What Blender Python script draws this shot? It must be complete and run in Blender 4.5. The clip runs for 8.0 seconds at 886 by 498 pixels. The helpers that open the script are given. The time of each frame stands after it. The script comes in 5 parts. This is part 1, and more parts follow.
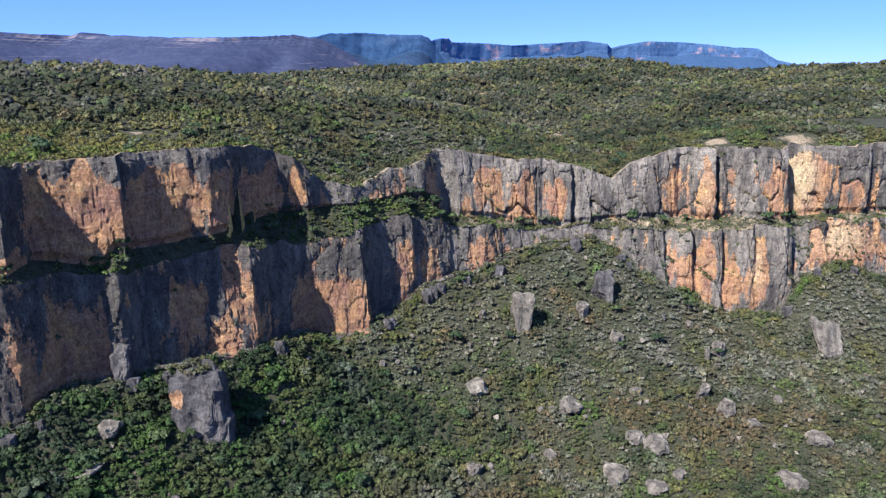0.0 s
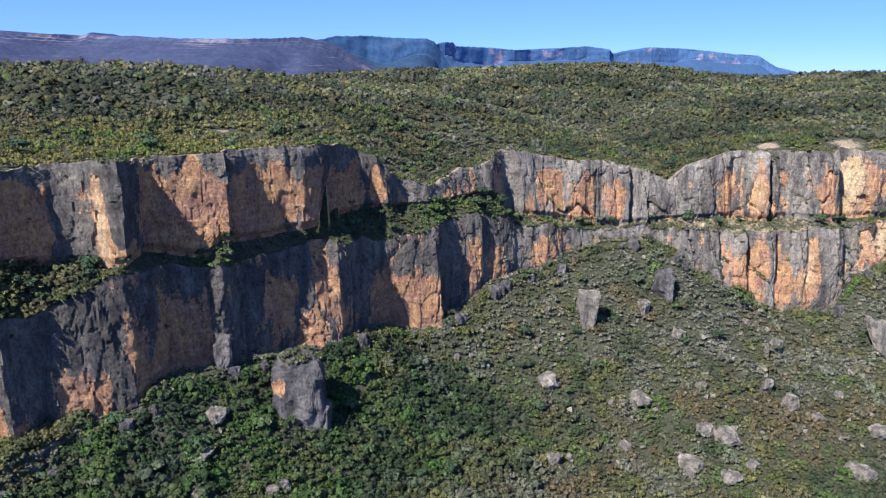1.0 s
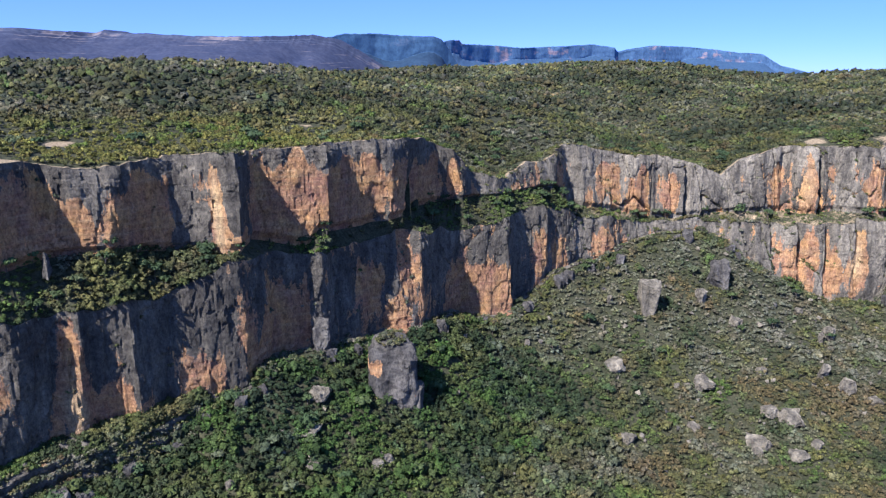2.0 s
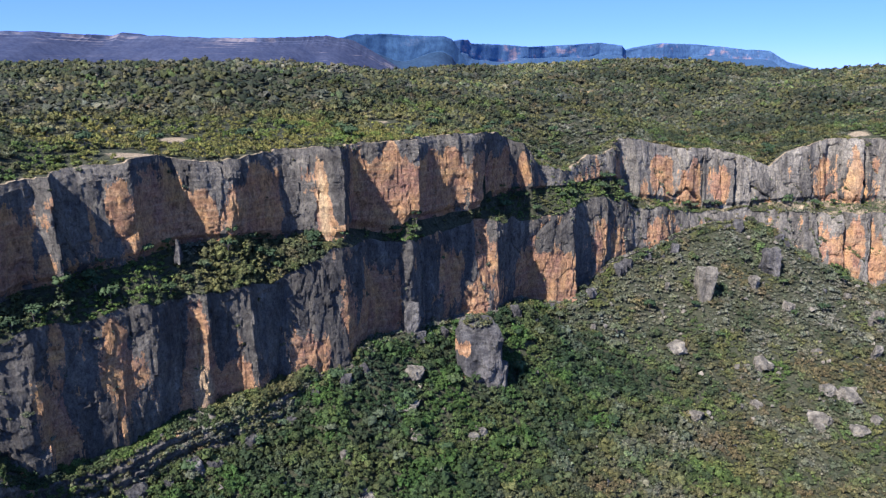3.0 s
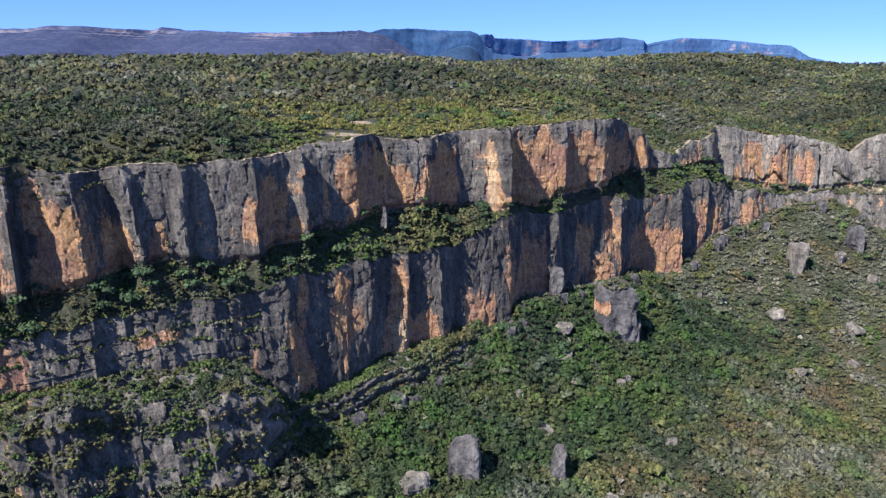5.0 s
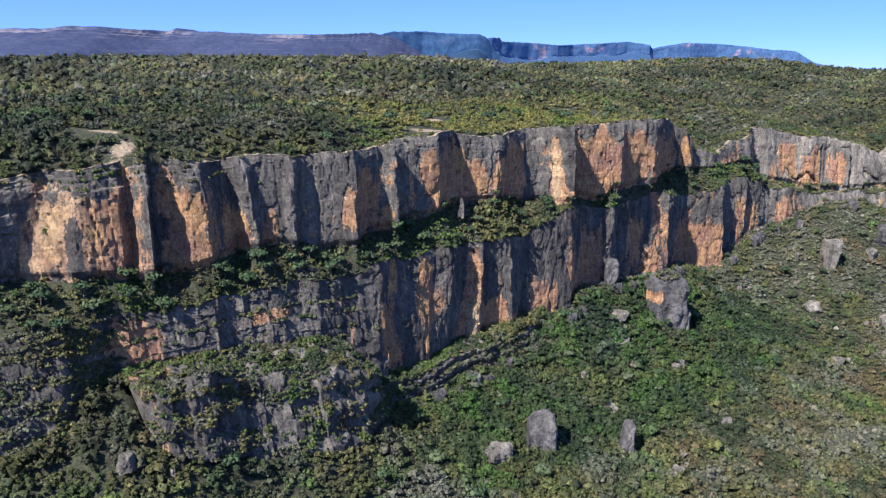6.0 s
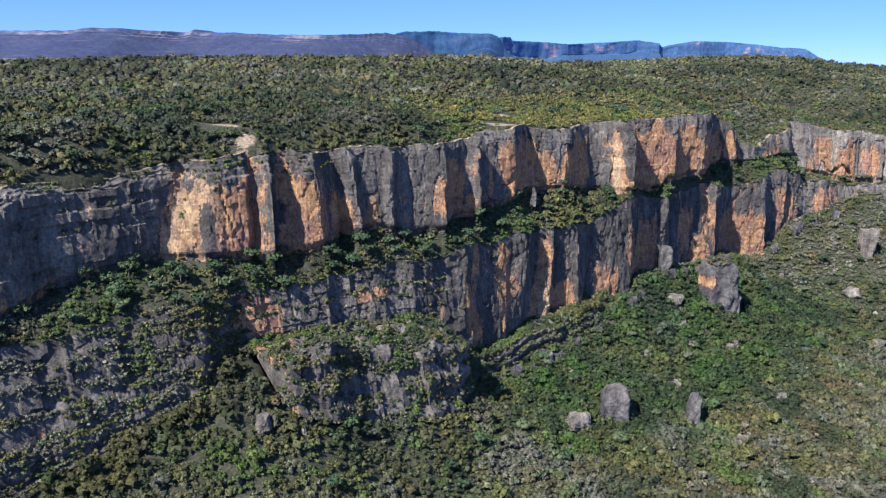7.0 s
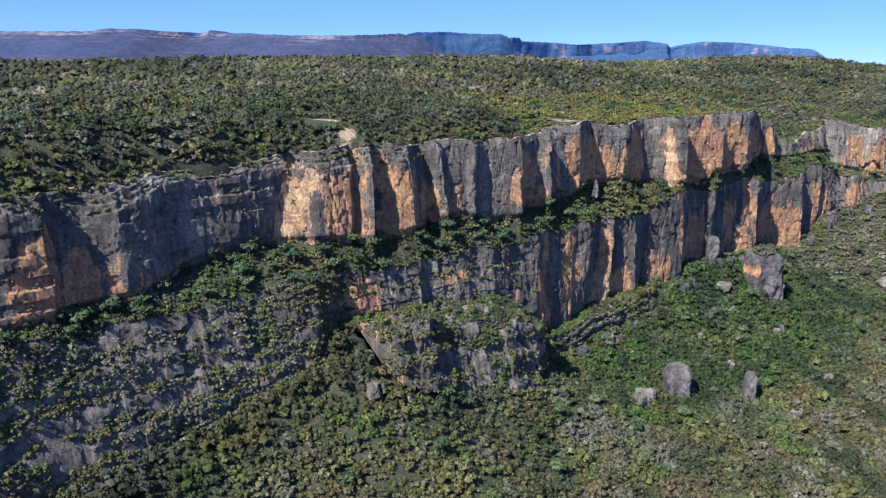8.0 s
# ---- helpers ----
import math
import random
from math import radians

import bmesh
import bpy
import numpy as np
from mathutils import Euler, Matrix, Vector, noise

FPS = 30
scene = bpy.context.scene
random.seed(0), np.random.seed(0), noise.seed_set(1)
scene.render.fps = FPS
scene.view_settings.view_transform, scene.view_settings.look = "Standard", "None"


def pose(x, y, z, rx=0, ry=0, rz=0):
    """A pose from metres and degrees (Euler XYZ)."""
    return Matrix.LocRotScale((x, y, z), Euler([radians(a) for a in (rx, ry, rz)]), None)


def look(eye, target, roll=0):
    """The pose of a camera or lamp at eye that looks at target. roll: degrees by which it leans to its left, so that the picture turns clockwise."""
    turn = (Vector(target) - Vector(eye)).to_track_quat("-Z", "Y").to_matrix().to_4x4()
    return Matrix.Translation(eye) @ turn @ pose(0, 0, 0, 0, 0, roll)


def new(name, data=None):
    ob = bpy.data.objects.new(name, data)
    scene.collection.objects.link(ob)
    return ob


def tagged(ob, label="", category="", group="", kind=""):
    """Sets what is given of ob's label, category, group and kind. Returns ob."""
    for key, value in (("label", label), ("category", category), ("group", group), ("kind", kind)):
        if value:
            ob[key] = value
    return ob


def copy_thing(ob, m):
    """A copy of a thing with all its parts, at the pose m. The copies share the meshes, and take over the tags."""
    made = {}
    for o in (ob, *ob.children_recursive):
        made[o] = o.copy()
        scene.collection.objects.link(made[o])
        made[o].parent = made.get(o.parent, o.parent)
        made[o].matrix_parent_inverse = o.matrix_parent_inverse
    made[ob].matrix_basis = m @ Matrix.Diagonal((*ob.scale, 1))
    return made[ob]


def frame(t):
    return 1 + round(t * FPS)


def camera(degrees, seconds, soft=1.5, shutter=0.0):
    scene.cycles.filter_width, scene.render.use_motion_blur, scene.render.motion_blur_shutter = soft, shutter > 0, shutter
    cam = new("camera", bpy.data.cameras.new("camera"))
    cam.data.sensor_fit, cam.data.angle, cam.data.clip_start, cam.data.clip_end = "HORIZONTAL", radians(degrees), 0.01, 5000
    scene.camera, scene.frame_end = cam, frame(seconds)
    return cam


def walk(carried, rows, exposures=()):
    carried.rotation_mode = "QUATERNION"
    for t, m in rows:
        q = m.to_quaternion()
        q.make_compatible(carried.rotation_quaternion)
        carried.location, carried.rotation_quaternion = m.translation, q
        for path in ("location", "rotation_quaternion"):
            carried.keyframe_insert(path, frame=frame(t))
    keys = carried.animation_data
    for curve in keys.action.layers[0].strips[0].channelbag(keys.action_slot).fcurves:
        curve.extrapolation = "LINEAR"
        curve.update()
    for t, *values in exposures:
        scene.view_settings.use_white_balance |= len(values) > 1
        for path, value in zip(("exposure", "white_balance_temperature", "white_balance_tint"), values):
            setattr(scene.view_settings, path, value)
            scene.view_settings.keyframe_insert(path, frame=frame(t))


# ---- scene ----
cam = camera(62.3, 8.0, soft=1.2)
PATH = [
    (0, (0.187, 0.207, 149.861), (0.186, 2.147, 149.376), -0.4),
    (0.5, (-14.759, -3.833, 149.771), (-14.755, -1.891, 149.294), -0.2),
    (1, (-29.659, -8.647, 149.648), (-29.647, -6.704, 149.172), 0.2),
    (1.5, (-44.251, -14.204, 149.513), (-44.236, -12.263, 149.032), 0.3),
    (1.7, (-49.919, -16.776, 149.465), (-49.904, -14.835, 148.984), 0.4),
    (2.8, (-80.18, -32.79, 148.829), (-80.176, -30.848, 148.347), -0.2),
    (3, (-85.537, -36.04, 148.781), (-85.535, -34.099, 148.299), -0.2),
    (3.4, (-95.987, -43.194, 148.65), (-95.989, -41.253, 148.167), -0.3),
    (3.5, (-98.557, -45.025, 148.633), (-98.562, -43.084, 148.148), -0.4),
    (3.9, (-108.706, -52.421, 148.511), (-108.711, -50.481, 148.026), -0.2),
    (4, (-111.235, -54.219, 148.494), (-111.242, -52.28, 148.004), -0.1),
    (4.5, (-123.888, -62.93, 148.328), (-123.911, -60.993, 147.832), -0.6),
    (4.7, (-128.913, -66.443, 148.288), (-128.94, -64.506, 147.792), -0.4),
    (5.8, (-156.441, -86.045, 147.758), (-156.468, -84.106, 147.269), 0.2),
    (6, (-161.428, -89.739, 147.714), (-161.458, -87.8, 147.226), 0.3),
    (6.5, (-173.855, -99.292, 147.502), (-173.893, -97.353, 147.014), 0.2),
    (7, (-186.264, -108.983, 147.281), (-186.31, -107.045, 146.792), -0.0),
    (7.5, (-198.594, -118.581, 147.102), (-198.645, -116.642, 146.613), -0.1),
    (8, (-211.078, -128.139, 146.952), (-211.134, -126.2, 146.464), -0.0),
]
walk(cam, [(t, look(eye, target, roll)) for t, eye, target, roll in PATH], [(0, 1.4, 4600, 20), (8, 1.4, 4600, 20)])


# ---- light ----
SUN_EL, SUN_AZ = 47.0, 222.5          # degrees: elevation, compass bearing of the sun (0 = +y, clockwise)
to_sun = Vector((math.sin(radians(SUN_AZ)) * math.cos(radians(SUN_EL)),
                 math.cos(radians(SUN_AZ)) * math.cos(radians(SUN_EL)), math.sin(radians(SUN_EL))))
sun = new("sun", bpy.data.lights.new("sun", "SUN"))
sun.data.energy, sun.data.angle, sun.data.color = 5.0, radians(0.55), (1.0, 0.785, 0.495)
sun.matrix_world = look(to_sun * 1000, (0, 0, 0))
world = bpy.data.worlds.new("sky")
scene.world = world
world.use_nodes = True
wn = world.node_tree
wn.nodes.clear()
sky = wn.nodes.new("ShaderNodeTexSky")
sky.sky_type, sky.sun_disc = "NISHITA", False
sky.sun_elevation, sky.sun_rotation = radians(SUN_EL), radians(SUN_AZ)
sky.altitude, sky.air_density, sky.dust_density, sky.ozone_density = 4000, 0.8, 0.0, 4.0
bg = wn.nodes.new("ShaderNodeBackground")
bg.inputs["Strength"].default_value = 0.0565
wo = wn.nodes.new("ShaderNodeOutputWorld")
clear = wn.nodes.new("ShaderNodeMix")       # deep blue dry-season air
clear.data_type, clear.blend_type = "RGBA", "MULTIPLY"
clear.inputs[0].default_value, clear.inputs[7].default_value = 1.0, (0.98, 0.88, 1.62, 1)
wn.links.new(sky.outputs[0], clear.inputs[6])
even = wn.nodes.new("ShaderNodeMix")        # dry haze evens out the brightness towards the horizon
even.data_type = "RGBA"
even.inputs[0].default_value, even.inputs[7].default_value = 0.5, (2.45, 3.62, 4.45, 1)
wn.links.new(clear.outputs[2], even.inputs[6])
wn.links.new(even.outputs[2], bg.inputs[0])
wn.links.new(bg.outputs[0], wo.inputs[0])

# ---- numeric helpers ----
def hash01(ix, iy, iz, seed):
    h = (ix.astype(np.int64) * 374761393 + iy.astype(np.int64) * 668265263 + iz.astype(np.int64) * 2147483647 + seed * 1274126177) & 0xFFFFFFFF
    h = ((h ^ (h >> 13)) * 1274126177) & 0xFFFFFFFF
    h = ((h ^ (h >> 16)) * 2246822519) & 0xFFFFFFFF
    return ((h ^ (h >> 15)) & 0xFFFFFF) / float(0xFFFFFF)


def vnoise(x, y, z=0.0, seed=0):
    """Smooth value noise from -1 to 1."""
    x, y, z = np.broadcast_arrays(np.asarray(x, float), np.asarray(y, float), np.asarray(z, float))
    ix, iy, iz = np.floor(x).astype(np.int64), np.floor(y).astype(np.int64), np.floor(z).astype(np.int64)
    fx, fy, fz = x - ix, y - iy, z - iz
    fx, fy, fz = (f * f * (3 - 2 * f) for f in (fx, fy, fz))
    out = 0.0
    for a in (0, 1):
        for b in (0, 1):
            for c in (0, 1):
                w = (fx if a else 1 - fx) * (fy if b else 1 - fy) * (fz if c else 1 - fz)
                out = out + w * hash01(ix + a, iy + b, iz + c, seed)
    return out * 2 - 1


def fbm(x, y, z=0.0, seed=0, octaves=4):
    out, amp, tot = 0.0, 1.0, 0.0
    for k in range(octaves):
        out = out + amp * vnoise(x, y, z, seed + 17 * k)
        tot += amp
        x, y, z, amp = np.asarray(x) * 2.03, np.asarray(y) * 2.03, np.asarray(z) * 2.03, amp * 0.5
    return out / tot


def smooth(a, b, x):
    t = np.clip((np.asarray(x, float) - a) / (b - a), 0, 1)
    return t * t * (3 - 2 * t)


def mesh_from(name, verts, faces):
    """A mesh from arrays of vertices and of equal-sided faces."""
    me = bpy.data.meshes.new(name)
    verts, faces = np.asarray(verts, np.float32), np.asarray(faces, np.int32)
    n = faces.shape[1]
    me.vertices.add(len(verts))
    me.vertices.foreach_set("co", verts.ravel())
    me.loops.add(faces.size)
    me.loops.foreach_set("vertex_index", faces.ravel())
    me.polygons.add(len(faces))
    me.polygons.foreach_set("loop_start", np.arange(0, faces.size, n, dtype=np.int32))
    me.update(calc_edges=True)
    return me


def colour_layer(me, name, rgb):
    att = me.attributes.new(name, "FLOAT_COLOR", "POINT")
    att.data.foreach_set("color", np.c_[rgb, np.ones(len(rgb))].astype(np.float32).ravel())


def float_layer(me, name, values):
    att = me.attributes.new(name, "FLOAT", "POINT")
    att.data.foreach_set("value", np.asarray(values, np.float32).ravel())


def grid_faces(rows, cols):
    r, c = np.meshgrid(np.arange(rows - 1), np.arange(cols - 1), indexing="ij")
    a = (r * cols + c).ravel()
    return np.c_[a, a + 1, a + cols + 1, a + cols]


# ---- materials ----
def material(name):
    m = bpy.data.materials.new(name)
    m.use_nodes = True
    nt = m.node_tree
    bsdf = nt.nodes["Principled BSDF"]
    bsdf.inputs["Specular IOR Level"].default_value = 0.2
    return m, nt, bsdf


def node(nt, kind, **inputs):
    n = nt.nodes.new(kind)
    for k, v in inputs.items():
        n.inputs[k.replace("_", " ")].default_value = v
    return n


def ramp(nt, fac, stops):
    n = nt.nodes.new("ShaderNodeValToRGB")
    while len(n.color_ramp.elements) < len(stops):
        n.color_ramp.elements.new(0.5)
    for e, (p, c) in zip(n.color_ramp.elements, stops):
        e.position, e.color = p, (*c, 1)
    nt.links.new(fac, n.inputs[0])
    return n.outputs[0]


def mixed(nt, fac, a, b, mode="MIX"):
    n = nt.nodes.new("ShaderNodeMix")
    n.data_type, n.blend_type = "RGBA", mode
    for sock, v in ((n.inputs[0], fac), (n.inputs[6], a), (n.inputs[7], b)):
        if hasattr(v, "is_linked"):
            nt.links.new(v, sock)
        else:
            sock.default_value = v if isinstance(v, (int, float)) else (*v, 1)
    return n.outputs[2]


def maths(nt, op, a, b=0.0, c=0.0, clamp=False):
    n = nt.nodes.new("ShaderNodeMath")
    n.operation, n.use_clamp = op, clamp
    for sock, v in zip(n.inputs, (a, b, c)):
        if hasattr(v, "is_linked"):
            nt.links.new(v, sock)
        else:
            sock.default_value = v
    return n.outputs[0]


def noise_of(nt, scale, stretch=(1, 1, 1), detail=4.0, rough=0.55):
    co = nt.nodes.new("ShaderNodeTexCoord")
    mp = nt.nodes.new("ShaderNodeMapping")
    mp.inputs["Scale"].default_value = stretch
    nt.links.new(co.outputs["Object"], mp.inputs[0])
    n = node(nt, "ShaderNodeTexNoise", Scale=scale, Detail=detail, Roughness=rough)
    nt.links.new(mp.outputs[0], n.inputs["Vector"])
    return n.outputs["Fac"]


def bumped(nt, bsdf, height, strength, distance):
    b = node(nt, "ShaderNodeBump", Strength=strength, Distance=distance)
    nt.links.new(height, b.inputs["Height"])
    nt.links.new(b.outputs[0], bsdf.inputs["Normal"])


def rock_material(name, grey_dark, grey_light, warm_dark, warm_light, pale):
    """Sandstone: grey weathered skin with vertical streaks over orange and pale fresh rock."""
    m, nt, bsdf = material(name)
    att = nt.nodes.new("ShaderNodeAttribute")
    att.attribute_name = "fresh"
    bleach = nt.nodes.new("ShaderNodeAttribute")
    bleach.attribute_name = "bleach"
    streak = noise_of(nt, 0.34, (1, 1, 0.14), 6, 0.62)
    blotch = noise_of(nt, 0.16, (1, 1, 0.6), 5, 0.6)
    grain = noise_of(nt, 1.5, (1, 1, 0.75), 9, 0.78)
    bed = noise_of(nt, 0.5, (0.12, 0.12, 1.6), 4, 0.6)
    deep = noise_of(nt, 0.07, (1, 1, 0.35), 3, 0.55)
    grey = ramp(nt, maths(nt, "ADD", maths(nt, "MULTIPLY", streak, 0.5), maths(nt, "MULTIPLY", deep, 0.5)), [(0.41, grey_dark), (0.515, tuple((a + b) / 2 for a, b in zip(grey_dark, grey_light))), (0.63, grey_light)])
    lichen = nt.nodes.new("ShaderNodeAttribute")
    lichen.attribute_name = "lichen"
    patch = noise_of(nt, 0.22, (1, 1, 0.45), 8, 0.68)
    crust = maths(nt, "MULTIPLY", lichen.outputs["Fac"], ramp(nt, patch, [(0.34, (0.45, 0.45, 0.45)), (0.56, (1, 1, 1))]))
    grey = mixed(nt, crust, grey, tuple(0.95 * c for c in grey_dark))
    warm = ramp(nt, blotch, [(0.32, warm_dark), (0.55, tuple((a + b) / 2 for a, b in zip(warm_dark, warm_light))), (0.72, warm_light)])
    warm = mixed(nt, maths(nt, "MULTIPLY", ramp(nt, bed, [(0.45, (0, 0, 0)), (0.7, (1, 1, 1))]), 0.26), warm, pale)
    warm = mixed(nt, bleach.outputs["Fac"], warm, pale)
    f = maths(nt, "ADD", att.outputs["Fac"], maths(nt, "MULTIPLY", maths(nt, "SUBTRACT", streak, 0.5), 1.7))
    f = maths(nt, "ADD", f, maths(nt, "MULTIPLY", maths(nt, "SUBTRACT", blotch, 0.5), 1.3))
    f = maths(nt, "ADD", f, maths(nt, "MULTIPLY", maths(nt, "SUBTRACT", grain, 0.5), 0.9))
    n = nt.nodes.new("ShaderNodeMapRange")
    n.interpolation_type = "SMOOTHSTEP"
    n.inputs["From Min"].default_value, n.inputs["From Max"].default_value = 0.45, 0.55
    nt.links.new(f, n.inputs["Value"])
    col = mixed(nt, n.outputs[0], grey, warm)
    coarse = noise_of(nt, 0.55, (1, 1, 0.7), 7, 0.7)
    col = mixed(nt, 1.0, col, ramp(nt, coarse, [(0.34, (0.6, 0.58, 0.6)), (0.48, (0.97, 0.97, 0.97)), (0.66, (1.3, 1.28, 1.22))]), "MULTIPLY")
    speck = ramp(nt, grain, [(0.34, (0.45, 0.44, 0.46)), (0.5, (1, 1, 1)), (0.66, (1.45, 1.42, 1.33))])
    col = mixed(nt, 1.0, col, speck, "MULTIPLY")
    co = nt.nodes.new("ShaderNodeTexCoord")
    mp = nt.nodes.new("ShaderNodeMapping")
    mp.inputs["Scale"].default_value = (1, 1, 0.3)
    wob = nt.nodes.new("ShaderNodeVectorMath")
    wob.operation = "MULTIPLY_ADD"
    nz = node(nt, "ShaderNodeTexNoise", Scale=0.5, Detail=5.0)
    nt.links.new(co.outputs["Object"], mp.inputs[0])
    nt.links.new(mp.outputs[0], nz.inputs["Vector"])
    nt.links.new(nz.outputs["Color"], wob.inputs[0])
    wob.inputs[1].default_value = (5, 5, 5)
    nt.links.new(mp.outputs[0], wob.inputs[2])
    vor = node(nt, "ShaderNodeTexVoronoi", Scale=0.16)
    vor.feature = "DISTANCE_TO_EDGE"
    nt.links.new(wob.outputs[0], vor.inputs["Vector"])
    crack = ramp(nt, vor.outputs["Distance"], [(0.0, (0.4, 0.38, 0.4)), (0.018, (0.85, 0.85, 0.85)), (0.05, (1, 1, 1))])
    col = mixed(nt, 0.3, col, crack, "MULTIPLY")
    nt.links.new(col, bsdf.inputs["Base Color"])
    bsdf.inputs["Roughness"].default_value = 0.92
    h = maths(nt, "ADD", maths(nt, "ADD", grain, coarse), maths(nt, "MULTIPLY", streak, 0.4))
    h = maths(nt, "ADD", h, maths(nt, "MULTIPLY", bed, 0.5))
    h = maths(nt, "ADD", h, maths(nt, "MULTIPLY", crack, 0.2))
    bumped(nt, bsdf, h, 0.9, 1.2)
    return m


ROCK = rock_material("cliff_sandstone", (0.084, 0.078, 0.067), (0.345, 0.313, 0.244), (0.265, 0.145, 0.102), (0.5, 0.298, 0.11), (0.56, 0.46, 0.26))
PILLAR = rock_material("pillar_sandstone", (0.06, 0.058, 0.056), (0.21, 0.198, 0.178), (0.34, 0.175, 0.09), (0.48, 0.29, 0.13), (0.48, 0.4, 0.27))
BOULDER = rock_material("boulder_sandstone", (0.125, 0.114, 0.09), (0.33, 0.3, 0.232), (0.27, 0.21, 0.145), (0.35, 0.28, 0.21), (0.37, 0.32, 0.26))


def soil_material(name, dark, light, sand):
    m, nt, bsdf = material(name)
    a = noise_of(nt, 0.35, (1, 1, 1), 7, 0.75)
    b = noise_of(nt, 1.3, (1, 1, 1), 6, 0.78)
    att = nt.nodes.new("ShaderNodeAttribute")
    att.attribute_name = "bare"
    col = ramp(nt, a, [(0.35, dark), (0.68, light)])
    n = nt.nodes.new("ShaderNodeMapRange")
    n.inputs["From Min"].default_value, n.inputs["From Max"].default_value = 0.45, 0.7
    nt.links.new(maths(nt, "ADD", att.outputs["Fac"], maths(nt, "MULTIPLY", maths(nt, "SUBTRACT", b, 0.5), 0.6)), n.inputs["Value"])
    col = mixed(nt, n.outputs[0], col, sand)
    col = mixed(nt, 1.0, col, ramp(nt, b, [(0.36, (0.35, 0.37, 0.35)), (0.64, (1.35, 1.32, 1.25))]), "MULTIPLY")
    nt.links.new(col, bsdf.inputs["Base Color"])
    bsdf.inputs["Roughness"].default_value = 0.95
    bumped(nt, bsdf, b, 0.6, 0.6)
    return m


SOIL = soil_material("scrub_soil", (0.03, 0.036, 0.019), (0.072, 0.07, 0.042), (0.27, 0.215, 0.14))


def leaf_material(name):
    m, nt, bsdf = material(name)
    att = nt.nodes.new("ShaderNodeAttribute")
    att.attribute_name = "tint"
    rnd = nt.nodes.new("ShaderNodeNewGeometry")
    col = mixed(nt, 1.0, att.outputs["Color"], ramp(nt, rnd.outputs["Random Per Island"], [(0.0, (0.5, 0.54, 0.52)), (0.5, (0.95, 0.96, 0.95)), (0.86, (1.2, 1.18, 1.15)), (1.0, (1.65, 1.6, 1.6))]), "MULTIPLY")
    col = mixed(nt, 1.0, col, ramp(nt, noise_of(nt, 3.6, (1, 1, 1), 3, 0.75), [(0.36, (0.36, 0.39, 0.37)), (0.5, (0.97, 0.97, 0.97)), (0.64, (1.75, 1.68, 1.6))]), "MULTIPLY")
    bumped(nt, bsdf, noise_of(nt, 2.2, (1, 1, 1), 4, 0.75), 1.0, 0.9)
    nt.links.new(col, bsdf.inputs["Base Color"])
    bsdf.inputs["Roughness"].default_value = 0.7
    return m


LEAF = leaf_material("scrub_leaves")

# ---- plan of the escarpment ----
LINE = [(-470, -130), (-390, -48), (-330, 15), (-300, 45), (-265, 76), (-240, 93), (-195, 125), (-168, 158), (-140, 180), (-95, 213), (-67, 243), (-45, 268),
        (-20, 288), (5, 308), (40, 320), (80, 322), (110, 324), (160, 326), (220, 332), (330, 350), (460, 372)]
_p = np.array(LINE, float)
_s = np.r_[0, np.cumsum(np.hypot(*np.diff(_p, axis=0).T))]
_s -= _s[2]
S_END = _s[-1]
_ss = np.arange(_s[0], S_END, 1.0)
_bx, _by = np.interp(_ss, _s, _p[:, 0]), np.interp(_ss, _s, _p[:, 1])


def blur(a, sigma):
    k = np.exp(-0.5 * (np.arange(-int(3 * sigma), int(3 * sigma) + 1) / sigma) ** 2)
    return np.convolve(np.pad(a, len(k) // 2, mode="reflect", reflect_type="odd"), k / k.sum(), "valid")


_bx, _by = blur(_bx, 2.5), blur(_by, 2.5)
_tx, _ty = blur(np.gradient(_bx), 13), blur(np.gradient(_by), 13)
_tl = np.hypot(_tx, _ty)
_nx, _ny = _ty / _tl, -_tx / _tl


def plan(s, d):
    """World x, y of a place s along the cliff line and d out of it."""
    return np.interp(s, _ss, _bx) + np.interp(s, _ss, _nx) * d, np.interp(s, _ss, _by) + np.interp(s, _ss, _ny) * d


def along(x, y):
    """s and d of world places: nearest point of the cliff line."""
    x, y = np.ravel(x), np.ravel(y)
    s, d = np.empty(len(x)), np.empty(len(x))
    bx, by, ss, nx, ny = _bx[::3], _by[::3], _ss[::3], _nx[::3], _ny[::3]
    for a in range(0, len(x), 20000):
        q = slice(a, a + 20000)
        dx, dy = x[q, None] - bx, y[q, None] - by
        i = np.argmin(dx * dx + dy * dy, axis=1)
        r = np.arange(len(i))
        ex, ey = dx[r, i], dy[r, i]
        t = -ny[i] * ex + nx[i] * ey
        s[q] = ss[i] + np.clip(t, -2, 2)
        side = np.sign(nx[i] * ex + ny[i] * ey)
        d[q] = side * np.hypot(ex, ey)
        near = np.abs(d[q]) < 40
        d[q] = np.where(near, nx[i] * ex + ny[i] * ey, d[q])
    return s, d


def course(rows):
    """(d, z) along s from rows of s, d, z."""
    r = np.array(rows, float)
    return lambda s: (np.interp(s, r[:, 0], r[:, 1]), np.interp(s, r[:, 0], r[:, 2]))


